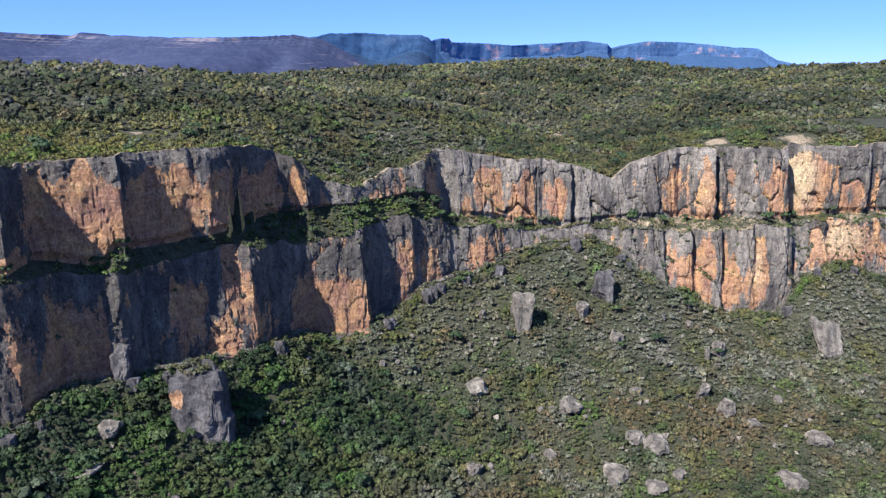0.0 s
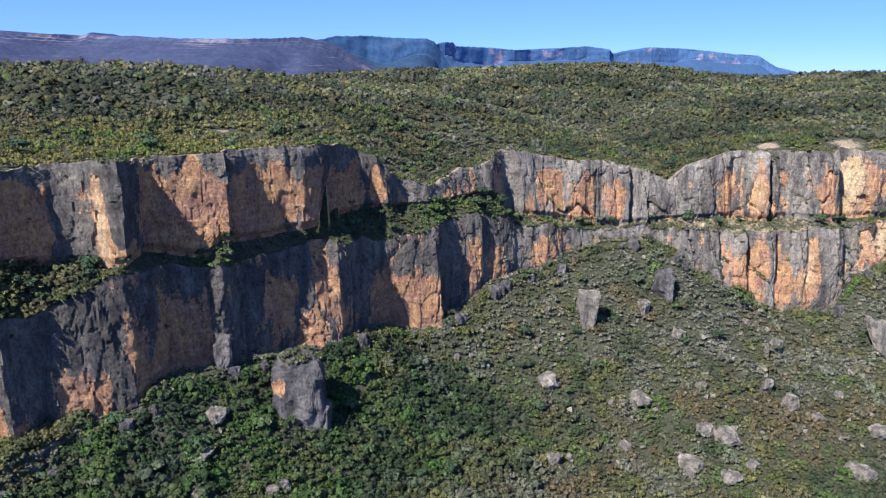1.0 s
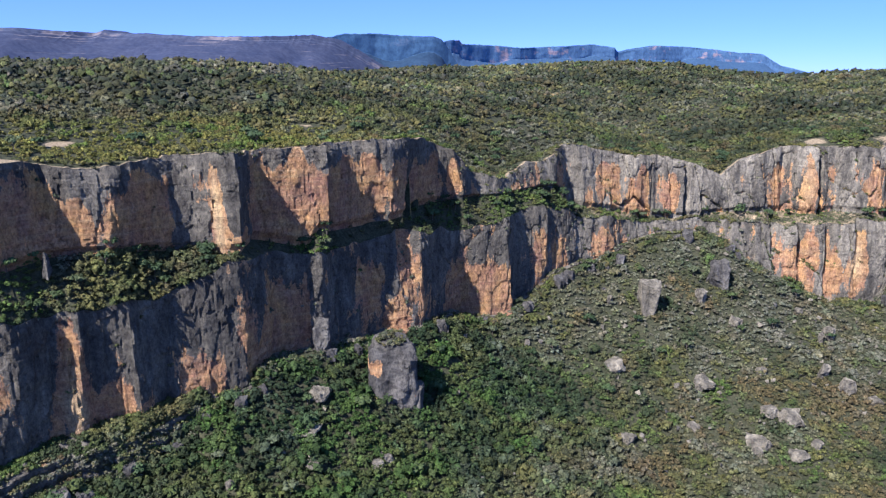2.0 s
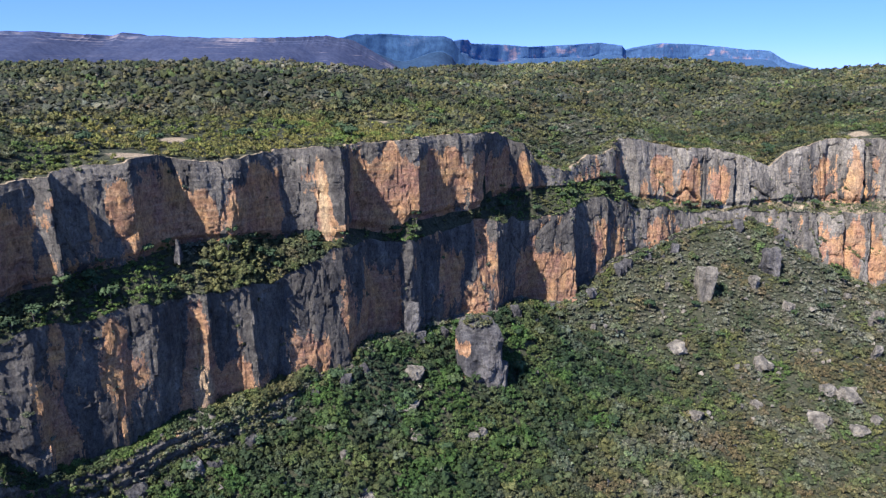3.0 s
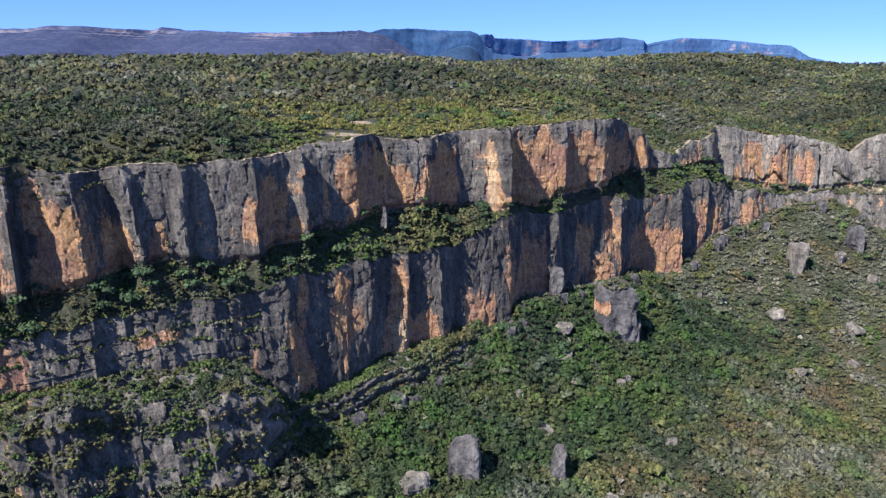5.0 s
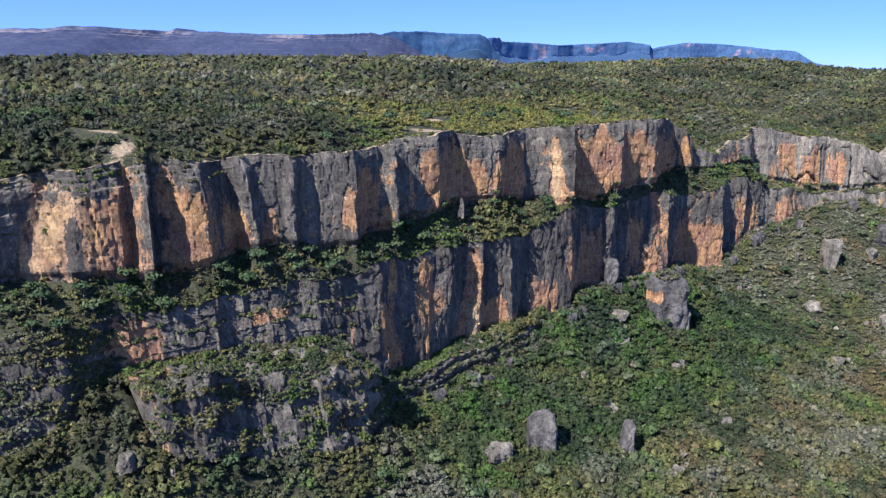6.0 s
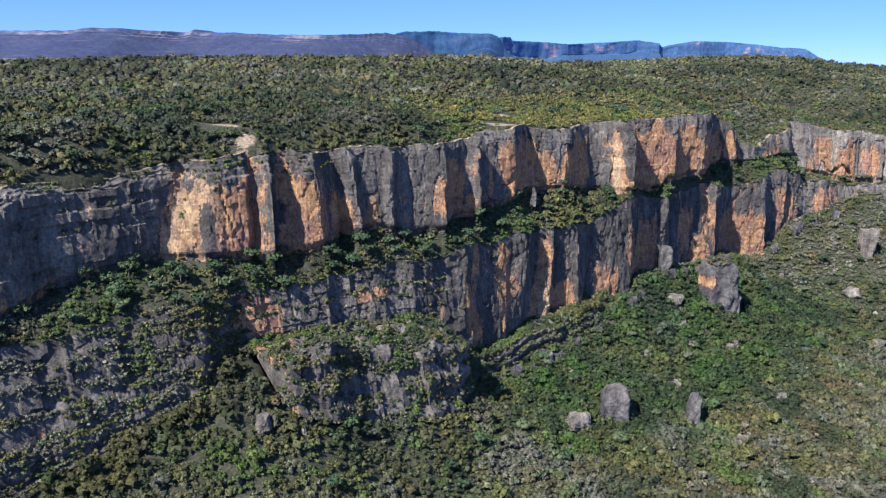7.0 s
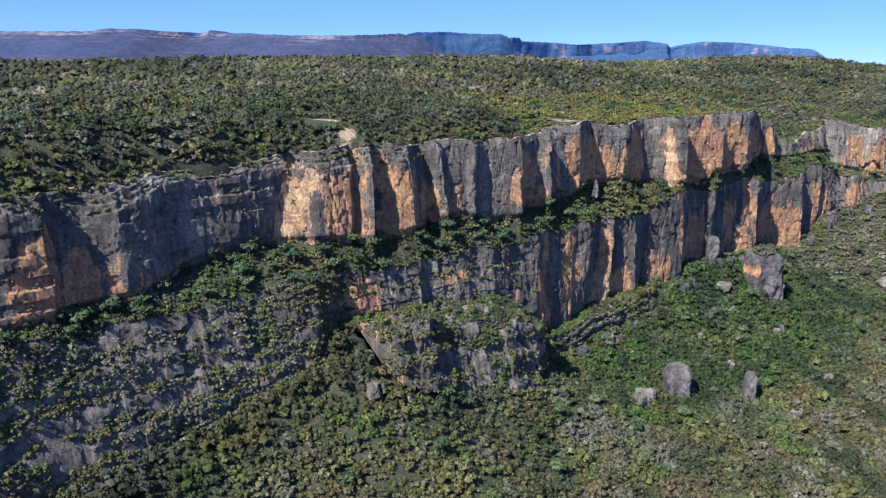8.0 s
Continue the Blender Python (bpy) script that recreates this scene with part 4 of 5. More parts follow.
tint = tints(x, y, w, 110, 0.25) * (1.0 + 0.04 * smooth(440, 380, s) - 0.32 * lush - 0.04 * cone + 0.06 * open_)[:, None] * (1 - 0.38 * belt[:, None]) * (1 + lush[:, None] * np.array((-0.12, 0.06, 0.0)))
r = (1.08 + 1.3 * rng.uniform(0, 1, n) ** 3.5) * (1 - 0.16 * smooth(200, 150, s)) * (1 + 0.35 * belt) * (1 + 0.34 * smooth(420, 330, s)) * (1 - 0.1 * open_) * (1 + 0.5 * fbm(x / 6, y / 6, seed=89))
scrub("talus_scrub", NEAR, x, y, z, r, tint, "dense dry green and grey-green bushes on the talus slope")
# plateau near the rim
s, d = (np.concatenate(q) for q in zip(jittered(-60, 660, -30, 1.6, 2.1), jittered(-60, 660, -72, -30, 2.9)))
n = len(s)
d = upper_plan(s, 0.0) - 2.6 + d
x, y = plan(s, d)
z = np.where(d > rim(s)[0] - 3.2, rim(s)[1] - 0.2, np.maximum(land(x, y)[0], lie(x, y)[0] - 0.1))
sunny = np.clip(smooth(185, 215, s) * (1 - smooth(330, 400, s)) * smooth(-75, -45, d + 14 * fbm(x / 25, y / 25, seed=84)) + 0.5 * smooth(-14, -5, d) * smooth(400, 440, s), 0, 1)      # low yellow-green growth behind the western rim
w = (0.75 - 0.7 * sunny, 0.65 + 1.1 * sunny, -0.2, -0.5, -0.3 + 0.7 * sunny)
tint = 0.88 * tints(x, y, w, 130, 0.3) * (1 + sunny[:, None] * np.array((0.5, 0.45, 0.0)))
keep = (rng.uniform(0, 1, n) < 0.95) & (d < upper_plan(s, 0.0) - (2.6 + 1.2 * smooth(175, 130, s)) * (0.7 + 0.6 * fbm(s / 7, 0 * s, seed=97)))
for px, py, rx, ry in PATCHES:
    keep &= ((x - px) / (rx + 0.5)) ** 2 + ((y - py + 1.5 + 8 * (py > 440)) / (ry + 2.5 + 8 * (py > 440))) ** 2 > 1 + 1.3 * fbm(x / 2.6, y / 2.6, seed=99)
scrub("plateau_scrub", NEAR, x[keep], y[keep], z[keep], ((1.1 + 1.2 * rng.uniform(0, 1, n) ** 3) * (1 + 0.35 * smooth(-30, -45, d)) * (1 - 0.2 * sunny) * (1 + 0.2 * smooth(125, 95, s)))[keep], tint[keep], "olive and dark green bushes along the plateau edge")
# plateau further back
x, y = jittered(-700, 560, 60, 860, 4.3)
k = (x < 20 + 0.64 * y) & (x > -226 - 0.64 * (y + 128))
x, y = x[k], y[k]
n = len(x)
z, s, d = lie(x, y)
keep = (d < rim(s)[0] - 70) & (np.abs(x) < 250 + 0.62 * (y + 130)) & (rng.uniform(0, 1, n) < 1 - 0.35 * smooth(400, 800, y))
for px, py, rx, ry in PATCHES:
    keep &= ((x - px) / (rx + 0.5)) ** 2 + ((y - py + 1.5 + 8 * (py > 440)) / (ry + 2.5 + 8 * (py > 440))) ** 2 > 1 + 1.3 * fbm(x / 2.6, y / 2.6, seed=99)
x, y, z = x[keep], y[keep], z[keep]
n = len(x)
dark = np.clip(2.2 * fbm(x / 60, y / 35, seed=86), -1, 1)        # drifts of taller, darker bushes
w = (0.8 + 0.6 * fbm(x / 90, y / 90, seed=85) + 0.7 * dark, 0.6, -0.1, -0.5, -0.6)
scrub("hill_scrub", FAR, x, y, z, (1.8 + 2.0 * rng.uniform(0, 1, n) ** 3) * (1 + 0.45 * np.clip(dark, 0, 1)) * (1 + 0.3 * smooth(400, 800, y)), tints(x, y, w, 150, 0.3) * (0.75 - 0.24 * dark)[:, None], "olive-green bushland over the plateau hills")


def on_band(key, n, lo=0, hi=690):
    s, d, x, y, z = placed[key]
    i = rng.integers(0, s.shape[0], n)
    j = rng.integers(np.searchsorted(cs, lo), np.searchsorted(cs, hi), n)
    return s[i, j], x[i, j], y[i, j], z[i, j]


def on_shelves(key, n):
    """Places on a wall where it steps back enough to hold a bush."""
    s, d, x, y, z = placed[key]
    flat = (d[1:] - d[:-1]) > 0.75 * (z[:-1] - z[1:]) + 0.05
    i, j = np.nonzero(flat)
    q = rng.integers(0, len(i), n)
    return s[i[q], j[q]], x[i[q], j[q]], y[i[q], j[q]], z[i[q], j[q]]


for key, n in (("upper", 700), ("lower", 4200), ("apron", 1500)):
    s, x, y, z = on_shelves(key, n)
    scrub({"upper": "crevice_scrub", "lower": "terrace_scrub", "apron": "foot_scrub"}[key], NEAR, x, y, z, rng.uniform(0.4, 1.2, n), 1.15 * tints(x, y, (0.3, 0.5, 0.8, -0.5, -0.2), 170), "small bushes clinging to steps in the rock wall")
for key, n, lo, hi, name in (("lower", 3600, -30, 106, "shelf_scrub"), ("apron", 3000, 104, 262, "step_scrub")):
    s, x, y, z = on_band(key, n, lo, hi)
    k = fbm(s / 13, z / 2.2, seed=88) > -0.03
    s, x, y, z = (a[k] for a in (s, x, y, z))
    scrub(name, NEAR, x, y, z, rng.uniform(0.5, 1.25, len(x)), 1.15 * tints(x, y, (0.3, 0.6, 0.8, -0.3, 0.1), 190), "green and grey bushes over broken rock steps")
# how thickly the ledge is grown: s, share
GROWN = np.array(((-40, 1), (266, 1), (275, 0.5), (278, 0.04), (294, 0.06), (299, 0.5), (309, 0.45), (313, 0.03), (334, 0.03), (340, 0.7), (362, 0.6), (374, 1), (436, 0.9), (460, 0.3), (500, 0.18), (530, 0.18), (545, 0.5), (600, 0.45), (690, 0.5)))
for key, n, lo, hi in (("ledge", 6800, -40, 690), ("bench", 2600, 96, 262)):
    s, x, y, z = on_band(key, n, lo, hi)
    k = rng.uniform(0, 1, n) < (np.interp(s, GROWN[:, 0], GROWN[:, 1]) if key == "ledge" else 1)
    s, x, y, z, n = s[k], x[k], y[k], z[k], int(k.sum())
    scrub(key + "_scrub", NEAR, x, y, z, (0.5 + 0.9 * rng.uniform(0, 1, n) ** 2) * (1 - 0.25 * smooth(455, 500, s)) * (1 + 0.9 * smooth(226, 238, s) * smooth(272, 264, s)), 1.08 * tints(x, y, (0.9, 0.2, -0.2, -0.9, 0.6), 210, 0.18), "dark green bushes crowding a rock ledge")


# ---- far tablelands ----
def mesa_material(name, slope, slope_light, rock, rock_light, share):
    """Far slopes and cliffs, in colours that already hold the haze: attribute "rock" is 1 on cliffs, 0.5 where beds
    crop out of the slope.
    """
    m, nt, bsdf = material(name)
    att = nt.nodes.new("ShaderNodeAttribute")
    att.attribute_name = "rock"
    a = noise_of(nt, 0.02, (1, 1, 1), 6, 0.6)
    beds = noise_of(nt, 0.34, (0.02, 0.02, 1), 3, 0.5)
    where = noise_of(nt, 0.006, (1, 1, 2.5), 5, 0.65)
    flute = noise_of(nt, 0.03, (1, 1, 0.35), 5, 0.6)
    bed = maths(nt, "MULTIPLY", ramp(nt, beds, [(0.63, (0, 0, 0)), (0.68, (1, 1, 1))]), ramp(nt, where, [(0.44, (0, 0, 0)), (0.58, (1, 1, 1))]))
    cliff = mixed(nt, ramp(nt, maths(nt, "ADD", maths(nt, "MULTIPLY", where, 0.7), maths(nt, "MULTIPLY", flute, 0.3)), [(share, (0, 0, 0)), (share + 0.08, (1, 1, 1))]), rock, rock_light)
    ground_ = mixed(nt, maths(nt, "MULTIPLY", bed, maths(nt, "MULTIPLY", att.outputs["Fac"], 1.6, clamp=True)), ramp(nt, a, [(0.35, slope), (0.65, slope_light)]), rock_light)
    col = mixed(nt, ramp(nt, att.outputs["Fac"], [(0.6, (0, 0, 0)), (0.8, (1, 1, 1))]), ground_, cliff)
    fine = noise_of(nt, 0.09, (1, 1, 0.7), 6, 0.7)
    col = mixed(nt, 1.0, col, ramp(nt, fine, [(0.36, (0.75, 0.77, 0.82)), (0.64, (1.25, 1.23, 1.18))]), "MULTIPLY")
    nt.links.new(col, bsdf.inputs["Base Color"])
    bsdf.inputs["Roughness"].default_value = 1.0
    return m


def tableland(name, top, cliff, reach, mat, seed, label, outcrops=0.0, spurs=0.04, back=350):
    """A far flat-topped ridge: crest points x, y, z; height of the cliff band; how far the slope reaches out below it."""
    q = np.array(top, float)
    ln = np.r_[0, np.cumsum(np.hypot(*np.diff(q[:, :2], axis=0).T))]
    u = np.arange(0, ln[-1], 6.0)
    x, y, z = (np.interp(u, ln, q[:, k]) for k in range(3))
    z = z + 1.5 * fbm(u / 90, 0 * u, seed=seed) + 1.2 * vnoise(u / 9, 0, seed=seed + 1)
    zs = blur(z, 8)
    spur = blur(fbm(u / 150, 0 * u, seed=seed + 2, octaves=2), 4)
    edge = 5 * fbm(u / 120, 0 * u, seed=seed + 4, octaves=3) + 1.2 * fbm(u / 30, 0 * u, seed=seed + 5, octaves=2)
    es = blur(edge, 9)
    ch = cliff * (0.85 + 0.3 * vnoise(u / 140, 0, seed=seed + 3))
    base = 100.0
    rows = [(x, y + back, z - 14), (x, y + back * 0.4, z + 1), (x, y + 12 + edge, z + 0), (x, y + edge, z - 1.5)]
    rock = [0 * u, 0 * u, 0 * u, 0 * u + 0.5]
    for f in np.linspace(0.03, 1.0, 12 if cliff > 20 else 4):
        h = ch * f
        crag = (5 * fbm(u / 70, h / 60, seed=seed + 7, octaves=2) + 1.5 * fbm(u / 90 + 5, h / 22, seed=seed + 8, octaves=2)) * min(1.0, cliff / 60) * min(1.0, 6 * f) * min(1.0, 6 * (1 - f) + 0.2)
        rows.append((x, y + edge - 1.5 - 8 * f + crag, z - 1.5 - h))
        rock.append(1.0 + 0 * u)
    for f in np.r_[0.02, 0.038, 0.047, 0.056, 0.07, np.arange(2, 25) / 24]:
        g = smooth(0, 0.15, f)
        rows.append((x, y - 12 + (edge * (1 - g) + es * g) * (1 - f) - reach * f * (1 + spurs * spur * 4 * np.sin(np.pi * f)), (z * (1 - g) + zs * g - 1.5 - ch) * (1 - f) ** 1.4 + base * (1 - (1 - f) ** 1.4)))
        rock.append(0 * u + outcrops * smooth(1.0, 0.3, f) + (outcrops > 0) * (f == 0.047) * 0.38 * smooth(-0.15, 0.0, fbm(u / 110, 0 * u, seed=seed + 9)))
    v = np.stack([np.stack(r, 1) for r in rows])
    me = mesh_from(name, v.reshape(-1, 3), grid_faces(len(rows), len(u))[:, ::-1])
    me.shade_flat()
    float_layer(me, "rock", np.stack(rock))
    me.materials.append(mat)
    return tagged(new(name, me), label, "mountain", kind="structure")


# blue haze is painted into these base colours, and shade into the bluff's
RIDGE_HAZED = mesa_material("hazed_ridge_scrub", (0.029, 0.037, 0.074), (0.043, 0.05, 0.087), (0.05, 0.06, 0.1), (0.15, 0.135, 0.15), 0.5)
BLUFF_HAZED = mesa_material("hazed_bluff_rock", (0.02, 0.04, 0.078), (0.024, 0.045, 0.084), (0.046, 0.09, 0.17), (0.085, 0.12, 0.19), 0.58)
FARROCK_HAZED = mesa_material("hazed_mesa_rock", (0.036, 0.07, 0.136), (0.042, 0.076, 0.142), (0.072, 0.128, 0.232), (0.3, 0.235, 0.26), 0.545)
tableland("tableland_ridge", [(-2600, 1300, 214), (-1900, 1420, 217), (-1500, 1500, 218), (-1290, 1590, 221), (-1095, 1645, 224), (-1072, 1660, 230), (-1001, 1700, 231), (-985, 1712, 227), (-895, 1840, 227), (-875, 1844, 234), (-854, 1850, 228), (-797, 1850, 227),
                              (-664, 1860, 222), (-538, 1900, 223), (-457, 1980, 229), (-400, 2040, 234), (-345, 2080, 224), (-295, 2110, 196), (-225, 2140, 150), (-160, 2150, 112)], 9, 420, RIDGE_HAZED, 900, "long scrub-covered tableland ridge with pale rock bands", outcrops=0.55, spurs=0.22)
tableland("tableland_bluff", [(-760, 2560, 215), (-430, 2600, 250), (-385, 2630, 262), (-283, 2694, 266), (-185, 2720, 260), (-76, 2760, 259), (-48, 2775, 250), (-22, 2790, 215), (20, 2800, 150)], 80, 260, BLUFF_HAZED, 920, "flat-topped bluff, its cliff coloured blue-grey for haze and shade")
tableland("mesa_with_tower", [(-90, 3100, 238), (-30, 3180, 256), (-5, 3200, 262), (31, 3250, 263), (43, 3260, 248), (171, 3400, 247), (320, 3500, 240), (409, 3600, 245), (571, 3700, 255), (713, 3800, 266), (838, 3850, 252), (880, 3930, 228)], 78, 300, FARROCK_HAZED, 940, "flat-topped mesa coloured blue for haze, with pale pink cliff faces")
tableland("mesa_far", [(880, 4010, 228), (987, 4050, 250), (1120, 4100, 270), (1303, 4200, 269), (1509, 4250, 255), (1649, 4280, 240), (1795, 4300, 232), (1835, 4300, 208), (1900, 4300, 172), (2060, 4300, 134), (2200, 4300, 112)], 80, 300, FARROCK_HAZED, 960, "distant flat-topped mesa with a pink cliff band")


# ---- boulders and pillars ----
def rock_mesh(name, w, d, h, seed, taper=1.0, boxy=0.6, cuts=5, points=22, rough=0.075, shear=(0.0, 0.0)):
    """An angular block: w wide, d deep, h high, its base at z = 0; taper: width of the foot against the top."""
    r = np.random.default_rng(seed)
    u = r.normal(0, 1, (points, 3))
    u /= np.linalg.norm(u, axis=1)[:, None]
    u = np.sign(u) * np.abs(u) ** boxy
    t = (u[:, 2] + 1) / 2
    k = np.where(taper < 1, taper + (1 - taper) * t, 1 + (1 / max(taper, 1e-3) - 1) * t)
    co = np.c_[u[:, 0] * w / 2 * k + shear[0] * t * h, u[:, 1] * d / 2 * k + shear[1] * t * h, t * h]
    bm = bmesh.new()
    vs = [bm.verts.new(c) for c in co]
    out = bmesh.ops.convex_hull(bm, input=vs)
    bmesh.ops.delete(bm, geom=list({g for g in out["geom_interior"] + out["geom_unused"] if isinstance(g, bmesh.types.BMVert)}), context="VERTS")
    bmesh.ops.triangulate(bm, faces=bm.faces[:])
    bmesh.ops.subdivide_edges(bm, edges=bm.edges[:], cuts=cuts, use_grid_fill=True)
    bmesh.ops.triangulate(bm, faces=bm.faces[:])
    size = (w * d * h) ** (1 / 3)
    bm.normal_update()
    for v in bm.verts:
        c = v.co
        v.co = c + v.normal * (rough * size * (noise.fractal(c / (0.35 * size) + Vector((seed, 0, 0)), 0.9, 2.1, 6) + 0.7 * noise.noise(c * Vector((1.6, 1.6, 0.3)) / size * 4)))
    me = bpy.data.meshes.new(name)
    bm.to_mesh(me)
    bm.free()
    return me


def ground_at(x, y):
    return float(lie(np.array([x]), np.array([y]))[0][0])


def boulder(x, y, w, h, seed, label, d=None, turn=0.0, tilt=(0, 0), sink=0.35, name="boulder", mat=None, z=None, **shape):
    me = rock_mesh(name, w, d or w * 0.8, h * (1 + sink), seed, **shape)
    me.materials.append(mat or BOULDER)
    ob = new(name, me)
    ob.matrix_world = pose(x, y, (ground_at(x, y) if z is None else z) - h * sink, tilt[0], tilt[1], turn)
    return tagged(ob, label, "boulder", group="boulders on the talus")


GREY_B, PALE_B, SLAB_B = "grey angular sandstone boulder among bushes", "pale weathered sandstone boulder on the slope", "flat leaning sandstone slab on the talus"
BIG = [(12.5, 250, 9, 7.5), (46, 244.5, 11, 5.5), (43, 241, 3, 5.5), (96, 251, 5.5, 9.5), (103, 245, 9.5, 7), (104, 271, 2.2, 9), (110, 276, 6, 7.5), (36, 225, 5.5, 3.6), (57, 217, 10, 5), (55, 213.5, 5, 3.5), (9.7, 217, 7.5, 4.2), (66, 230, 7.5, 6), (73, 227, 12, 6.5), (68, 210, 8.5, 5), (77, 215, 5.5, 4), (113, 214, 11, 4.5),
       (130, 231, 10, 5), (35, 243, 3.6, 3.5), (39, 243, 3.6, 3.2)]
MORE = [(-23, 253, 2.2, 4.5), (16, 280, 3.2, 6), (-95, 190, 9, 5), (57, 286, 6, 8), (69, 275, 6.5, 6), (102, 288, 4, 3.4), (124, 250, 4.6, 3.4), (110, 238, 6.5, 4.4), (71, 251, 4.8, 4.5), (-96, 178, 9, 3.0), (-94, 168, 7, 2.6), (-73, 177, 4, 4.5), (-107, 145, 7, 3.6), (-114, 156, 2.5, 4),
        (-147, 111, 10, 8.5), (-91, 120, 9, 4.6), (-63.5, 152, 6, 4.2), (-108, 147, 5, 3.5), (-144, 95, 5, 4.5), (-76, 174, 4.6, 3.6), (-236, 60, 6, 6)]
for k, (bx, by, bw, bh) in enumerate(BIG + MORE):
    tall = bh > 1.2 * bw
    boulder(bx, by, bw * 0.95, bh * 0.66, 50 + k, GREY_B if k % 3 else PALE_B, turn=(k * 67) % 180, tilt=(((k * 13) % 17) - 8, ((k * 7) % 15) - 7), boxy=0.5 if tall else 0.7)
boulder(155.5, 271, 13, 18, 7, SLAB_B, d=5, turn=8, tilt=(-28, 8), sink=0.1, boxy=0.45, taper=0.75, shear=(-0.2, 0), name="rock_slab")
boulder(-133, 122, 10.5, 13, 11, "large upright weathered sandstone block among bushes", d=9, sink=0.15, boxy=0.45, taper=1.15, mat=PILLAR, name="rock_block")
boulder(-105, 126, 5.2, 11.5, 12, "narrow standing sandstone block on the slope", d=5, sink=0.15, boxy=0.42, taper=1.1, mat=PILLAR, name="standing_stone")
boulder(31.5, 277, 10.5, 21, 13, "tall grey rock spire widening towards its top", d=7, sink=0.08, boxy=0.4, taper=0.45, mat=BOULDER, name="rock_spire", z=42.0)
boulder(67, 292, 11, 13, 14, "rounded grey rock outcrop on the talus", d=9, sink=0.2, boxy=0.6, taper=1.3, mat=PILLAR, name="rock_outcrop")
boulder(-96, 204.5, 5.5, 12, 15, "bush-topped rock stump at the cliff foot", d=5, sink=0.15, boxy=0.5, mat=PILLAR, name="rock_stump")
px, py = plan(226, 3.2)
boulder(float(px), float(py), 3.2, 6.2, 16, "slender free-standing rock pinnacle on the ledge", d=2.8, sink=0.25, boxy=0.6, taper=2.0, mat=PILLAR, name="rock_pinnacle", z=97.0)
PX, PY = -73.0, 202.0
pillar = tagged(new("rock_pillar"), "massive isolated rock pillar at the cliff foot with orange scars", "rock pillar")
pillar.location = (PX, PY, 35.5)


def stone_part(name, parent, loc, w, d, h, seed, label="", fresh=None, **shape):
    me = rock_mesh(name, w, d, h, seed, cuts=6, points=30, rough=0.075, **shape)
    co = np.array([v.co for v in me.vertices])
    f = np.zeros(len(co))
    for c, rad in fresh or ():
        f = np.maximum(f, 1.1 * np.exp(-(np.linalg.norm((co - np.array(c)) / np.array(rad), axis=1)) ** 3))
    float_layer(me, "fresh", f)
    float_layer(me, "lichen", np.clip(0.4 + 1.2 * fbm(co[:, 0] / 6, co[:, 1] / 6, co[:, 2] / 6, seed=seed), 0, 1))
    me.materials.append(PILLAR)
    ob = new(name, me)
    ob.parent, ob.location = parent, loc
    if label:
        ob["label"] = label
    return ob


stone_part("shaft", pillar, (0, 0, 0), 18.5, 11.5, 30, 21, boxy=0.5, taper=1.12, fresh=[((-8, -4, 20.5), (5, 6, 2.8)), ((-7, -5, 7), (3, 6, 5.5)), ((-3, -6, 4.5), (5, 4, 1.6))])
stone_part("side_block", pillar, (7.2, -1.0, -1), 7.5, 7, 16, 22, boxy=0.5, taper=1.2, fresh=[((-1, -4, 11), (3, 3, 1.2))])

# bushes on the pillar, and a broken fringe of bushes and fallen blocks along the foot of the walls
q = rng.uniform(0, 6.283, 34)
rr = 4.6 * np.sqrt(rng.uniform(0, 1, 34))
x, y = PX + rr * np.cos(q) * 1.25, PY + 1.0 + rr * np.sin(q) * 0.9
scrub("pillar_scrub", NEAR, x, y, 35.5 + 28.6 - 0.08 * rr ** 2, rng.uniform(0.9, 2.0, 34), tints(x, y, (0.5, 0.6, 0.3, -0.5, -0.3), 230), "dry bushes on the flat top of the rock pillar")
q = rng.uniform(178, 640, 2600)
fd, fz = apron_foot(q)
up = rng.uniform(0, 1, 2600) ** 1.5
k = fbm(q / 9, 0 * q, seed=90) + 0.55 > up
q, fd, fz, up = q[k], fd[k], fz[k], up[k]
x, y = plan(q, fd + 3.2 - 3.0 * up)
z = np.where(up > 0.75, fz + 0.4, land(x, y)[0] - 0.2) + 1.2 * np.clip(up - 0.5, 0, 1)
scrub("fringe_scrub", NEAR, x, y, z, rng.uniform(0.7, 2.0, len(x)), tints(x, y, (0.6, 0.4, 0.3, -0.7, 0.1), 250), "tall bushes crowding the foot of the cliff")
for k, q in enumerate(np.sort(rng.uniform(182, 636, 46))):
    fd = float(apron_foot(np.array([q]))[0][0])
    bx, by = (float(v[0]) for v in plan(np.array([q]), np.array([fd + 2.6 + 2.5 * ((k * 29) % 7) / 7])))
    bw = 2.2 + 3.6 * ((k * 41) % 11) / 11
    boulder(bx, by, bw, bw * (0.6 + 0.5 * ((k * 17) % 5) / 5), 400 + k, "fallen sandstone block at the cliff foot", turn=(k * 53) % 180, tilt=((k * 11) % 20 - 10, (k * 7) % 20 - 10), boxy=0.55, name="fallen_block", mat=PILLAR, cuts=3)

# small broken stones lying between the bushes
vs, fs, off = [], [], 0
x, y = jittered(-240, 170, 40, 310, 7.0)
z, q, d = lie(x, y)
k = (d > apron_foot(q)[0] + 3) & (d < 100) & (rng.uniform(0, 1, len(x)) < 0.3 + 0.5 * smooth(380, 450, q) + 0.4 * fbm(x / 20, y / 20, seed=91))
base_v, base_f = crown(np.random.default_rng(9), 0, 1, 1.0, 0.1)
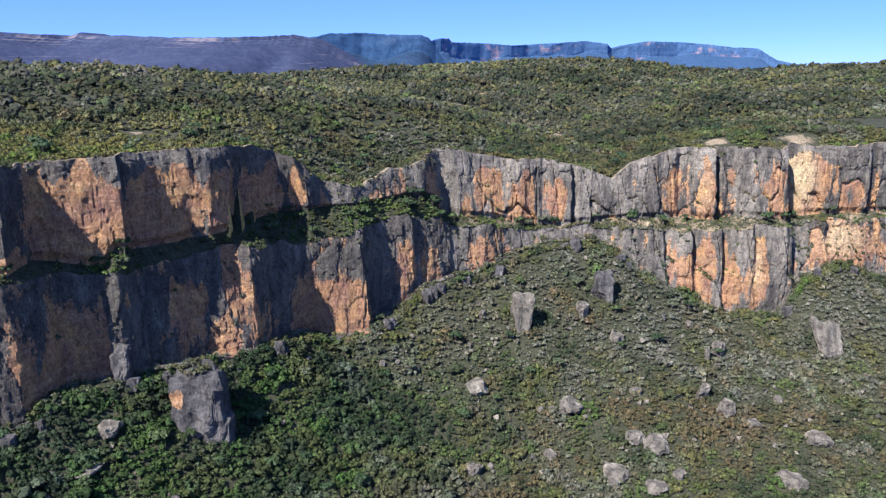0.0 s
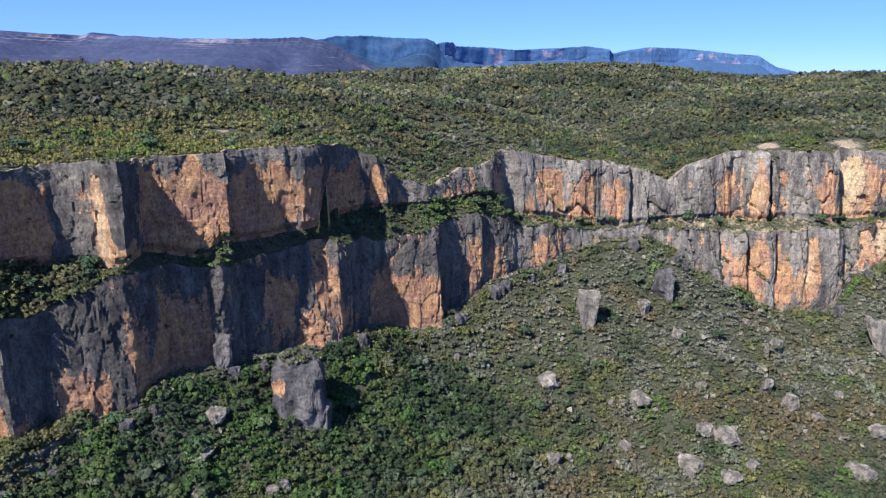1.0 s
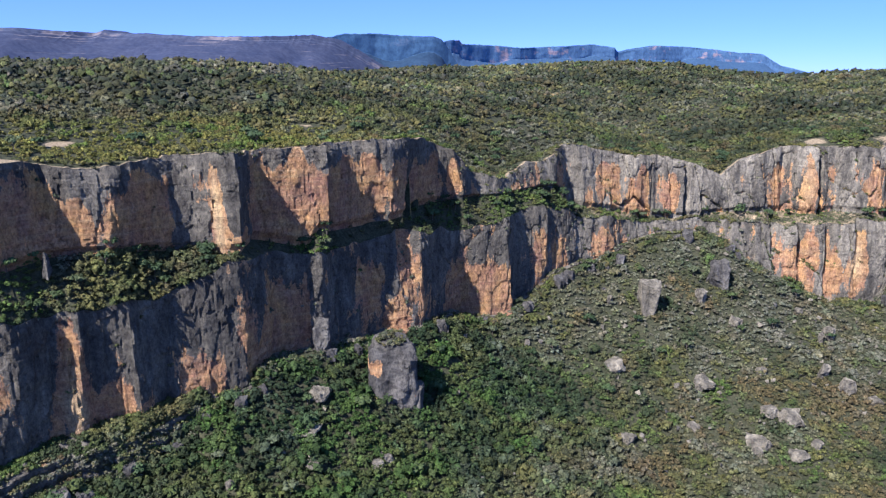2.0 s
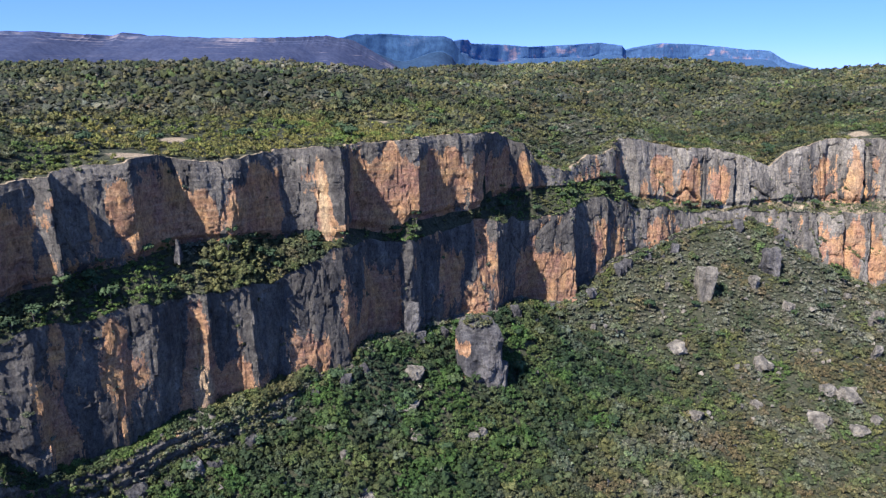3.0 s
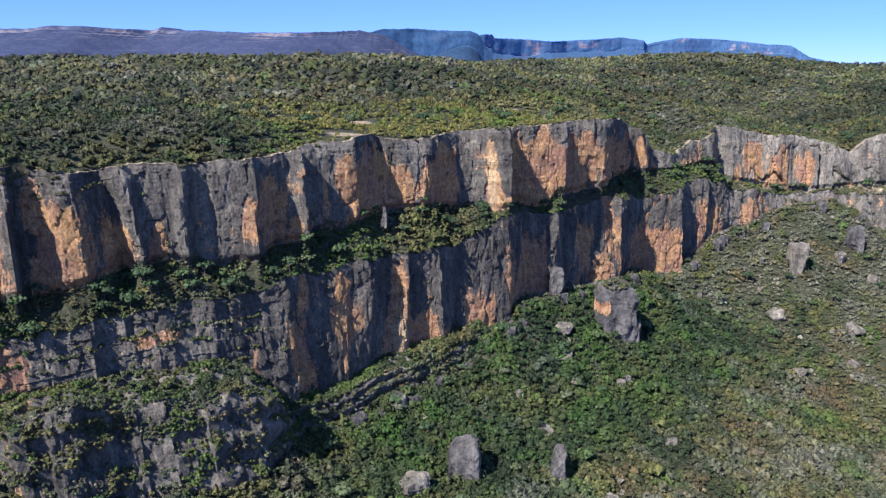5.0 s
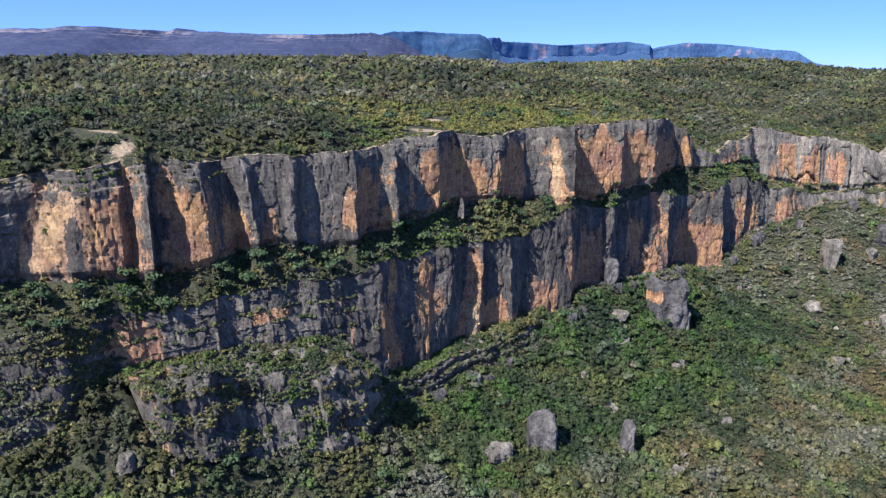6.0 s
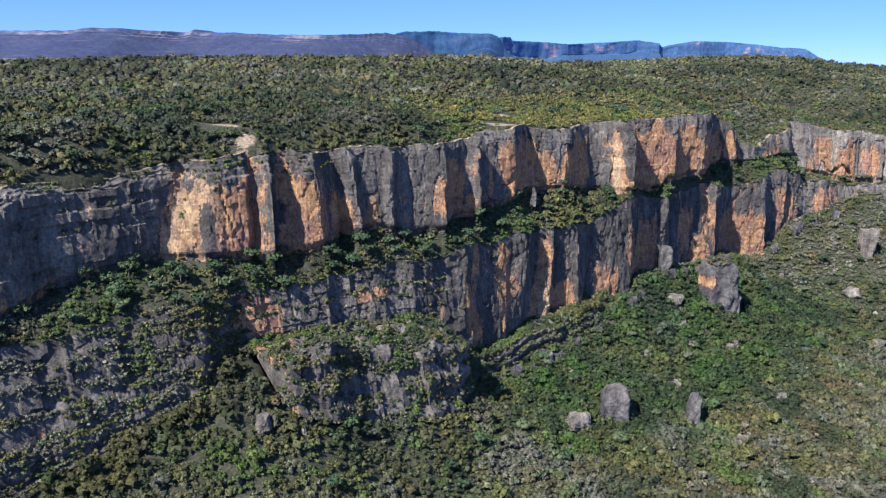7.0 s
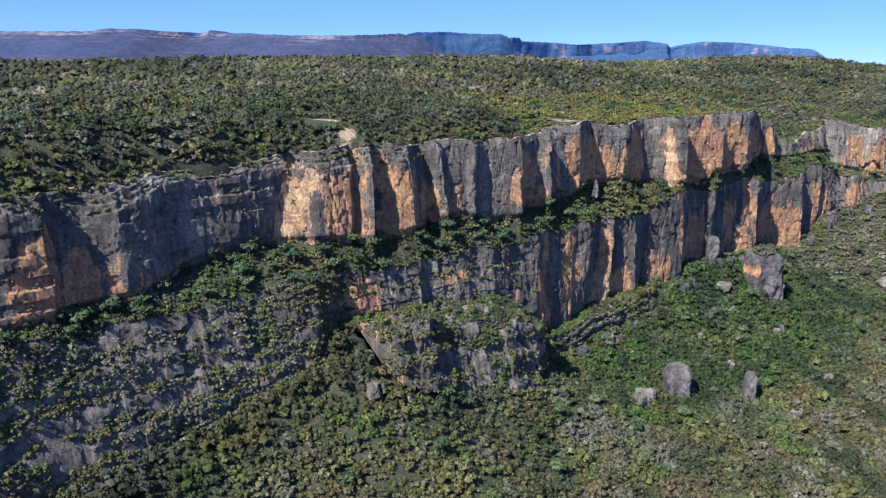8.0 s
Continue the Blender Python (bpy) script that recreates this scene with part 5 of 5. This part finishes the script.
for a, b, c in zip(x[k], y[k], z[k]):
    r = rng.uniform(0.4, 1.5) ** 1.3
    vs.append((base_v - base_v.mean(0)) * r * rng.uniform(0.7, 1.5, 3) @ np.linalg.qr(rng.normal(0, 1, (3, 3)))[0] + (a, b, c + 0.55 * r + 0.25))
    fs.append(base_f + off)
    off += len(base_v)
me = mesh_from("rubble", np.concatenate(vs), np.concatenate(fs))
me.materials.append(BOULDER)
tagged(new("rubble", me), "scattered pale grey stones among the talus bushes", "stones", kind="stuff")


# ---- trees ----
def wood_material():
    m, nt, bsdf = material("bark")
    g = noise_of(nt, 6.0, (1, 1, 0.3), 6, 0.65)
    nt.links.new(ramp(nt, g, [(0.35, (0.07, 0.055, 0.045)), (0.65, (0.2, 0.17, 0.14))]), bsdf.inputs["Base Color"])
    bsdf.inputs["Roughness"].default_value = 0.9
    return m


def tree_leaf_material():
    m, nt, bsdf = material("tree_leaves")
    info, geo = nt.nodes.new("ShaderNodeObjectInfo"), nt.nodes.new("ShaderNodeNewGeometry")
    col = ramp(nt, info.outputs["Random"], [(0.0, (0.026, 0.042, 0.018)), (0.5, (0.04, 0.064, 0.025)), (0.85, (0.06, 0.082, 0.029)), (1.0, (0.082, 0.09, 0.057))])
    col = mixed(nt, 1.0, col, ramp(nt, geo.outputs["Random Per Island"], [(0.0, (0.7, 0.72, 0.7)), (1.0, (1.3, 1.28, 1.2))]), "MULTIPLY")
    nt.links.new(col, bsdf.inputs["Base Color"])
    bsdf.inputs["Roughness"].default_value = 0.7
    return m


BARK, TREE_LEAF = wood_material(), tree_leaf_material()


def limb(bm, a, b, ra, rb, sides=5):
    """A tapered branch from a to b."""
    a, b = Vector(a), Vector(b)
    q = (b - a).to_track_quat("Z", "Y")
    ring = []
    for c, r in ((a, ra), (b, rb)):
        ring.append([bm.verts.new(c + q @ Vector((r * math.cos(6.283 * k / sides), r * math.sin(6.283 * k / sides), 0))) for k in range(sides)])
    for k in range(sides):
        bm.faces.new((ring[0][k], ring[0][(k + 1) % sides], ring[1][(k + 1) % sides], ring[1][k]))


def tree(seed, height, spread_):
    r = np.random.default_rng(seed)
    top = new("tree")
    bm = bmesh.new()
    fork = (0.15 * r.normal(), 0.15 * r.normal(), 0.42 * height)
    limb(bm, (0, 0, -0.6), fork, 0.16, 0.11)
    tips = []
    for k in range(5):
        a = k * 1.257 + r.uniform(-0.4, 0.4)
        tip = (0.6 * spread_ * math.cos(a), 0.6 * spread_ * math.sin(a), height * r.uniform(0.62, 0.85))
        limb(bm, fork, tip, 0.09, 0.03)
        tips.append(tip)
    me = bpy.data.meshes.new("trunk")
    bm.to_mesh(me)
    bm.free()
    me.materials.append(BARK)
    new("trunk", me).parent = top
    vs, fs, off = [], [], 0
    for tip in tips + [(0, 0, height * 0.8)]:
        v, f = crown(r, 16, 1, 0.9, 0.3)
        vs.append((v - (0, 0, 0.5)) * spread_ * r.uniform(0.42, 0.62) + tip)
        fs.append(f + off)
        off += len(v)
    me = mesh_from("crown", np.concatenate(vs), np.concatenate(fs))
    me.materials.append(TREE_LEAF)
    new("crown", me).parent = top
    return tagged(top, "small dark-leaved tree with a rounded open crown", "tree", group="trees of the escarpment")


KINDS = [tree(200 + k, h, w) for k, (h, w) in enumerate(((4.2, 2.2), (3.6, 2.4), (5.0, 2.3), (3.0, 1.9), (4.6, 2.8)))]
spots = []
s_, x, y, z = on_band("ledge", 170, 0, 620)
k = rng.uniform(0, 1, 170) < np.interp(s_, GROWN[:, 0], GROWN[:, 1])
x, y, z = x[k], y[k], z[k]
spots += list(zip(x, y, z))
x, y = jittered(-250, 120, 40, 300, 19.0)
z, q, d = lie(x, y)
k = (d > apron_foot(q)[0] + 2) & (d < 60)
spots += list(zip(x[k], y[k], z[k]))[:90]
q = rng.uniform(0, 620, 60)
d = upper_plan(q, 0.0) - rng.uniform(4, 40, 60)
x, y = plan(q, d)
spots += list(zip(x, y, land(x, y)[0]))
for k, (a, b, c) in enumerate(spots):
    m = pose(float(a), float(b), float(c), 0, 0, (k * 77) % 360)
    if k < len(KINDS):
        KINDS[k].matrix_world = m
    else:
        copy_thing(KINDS[k % len(KINDS)], m)
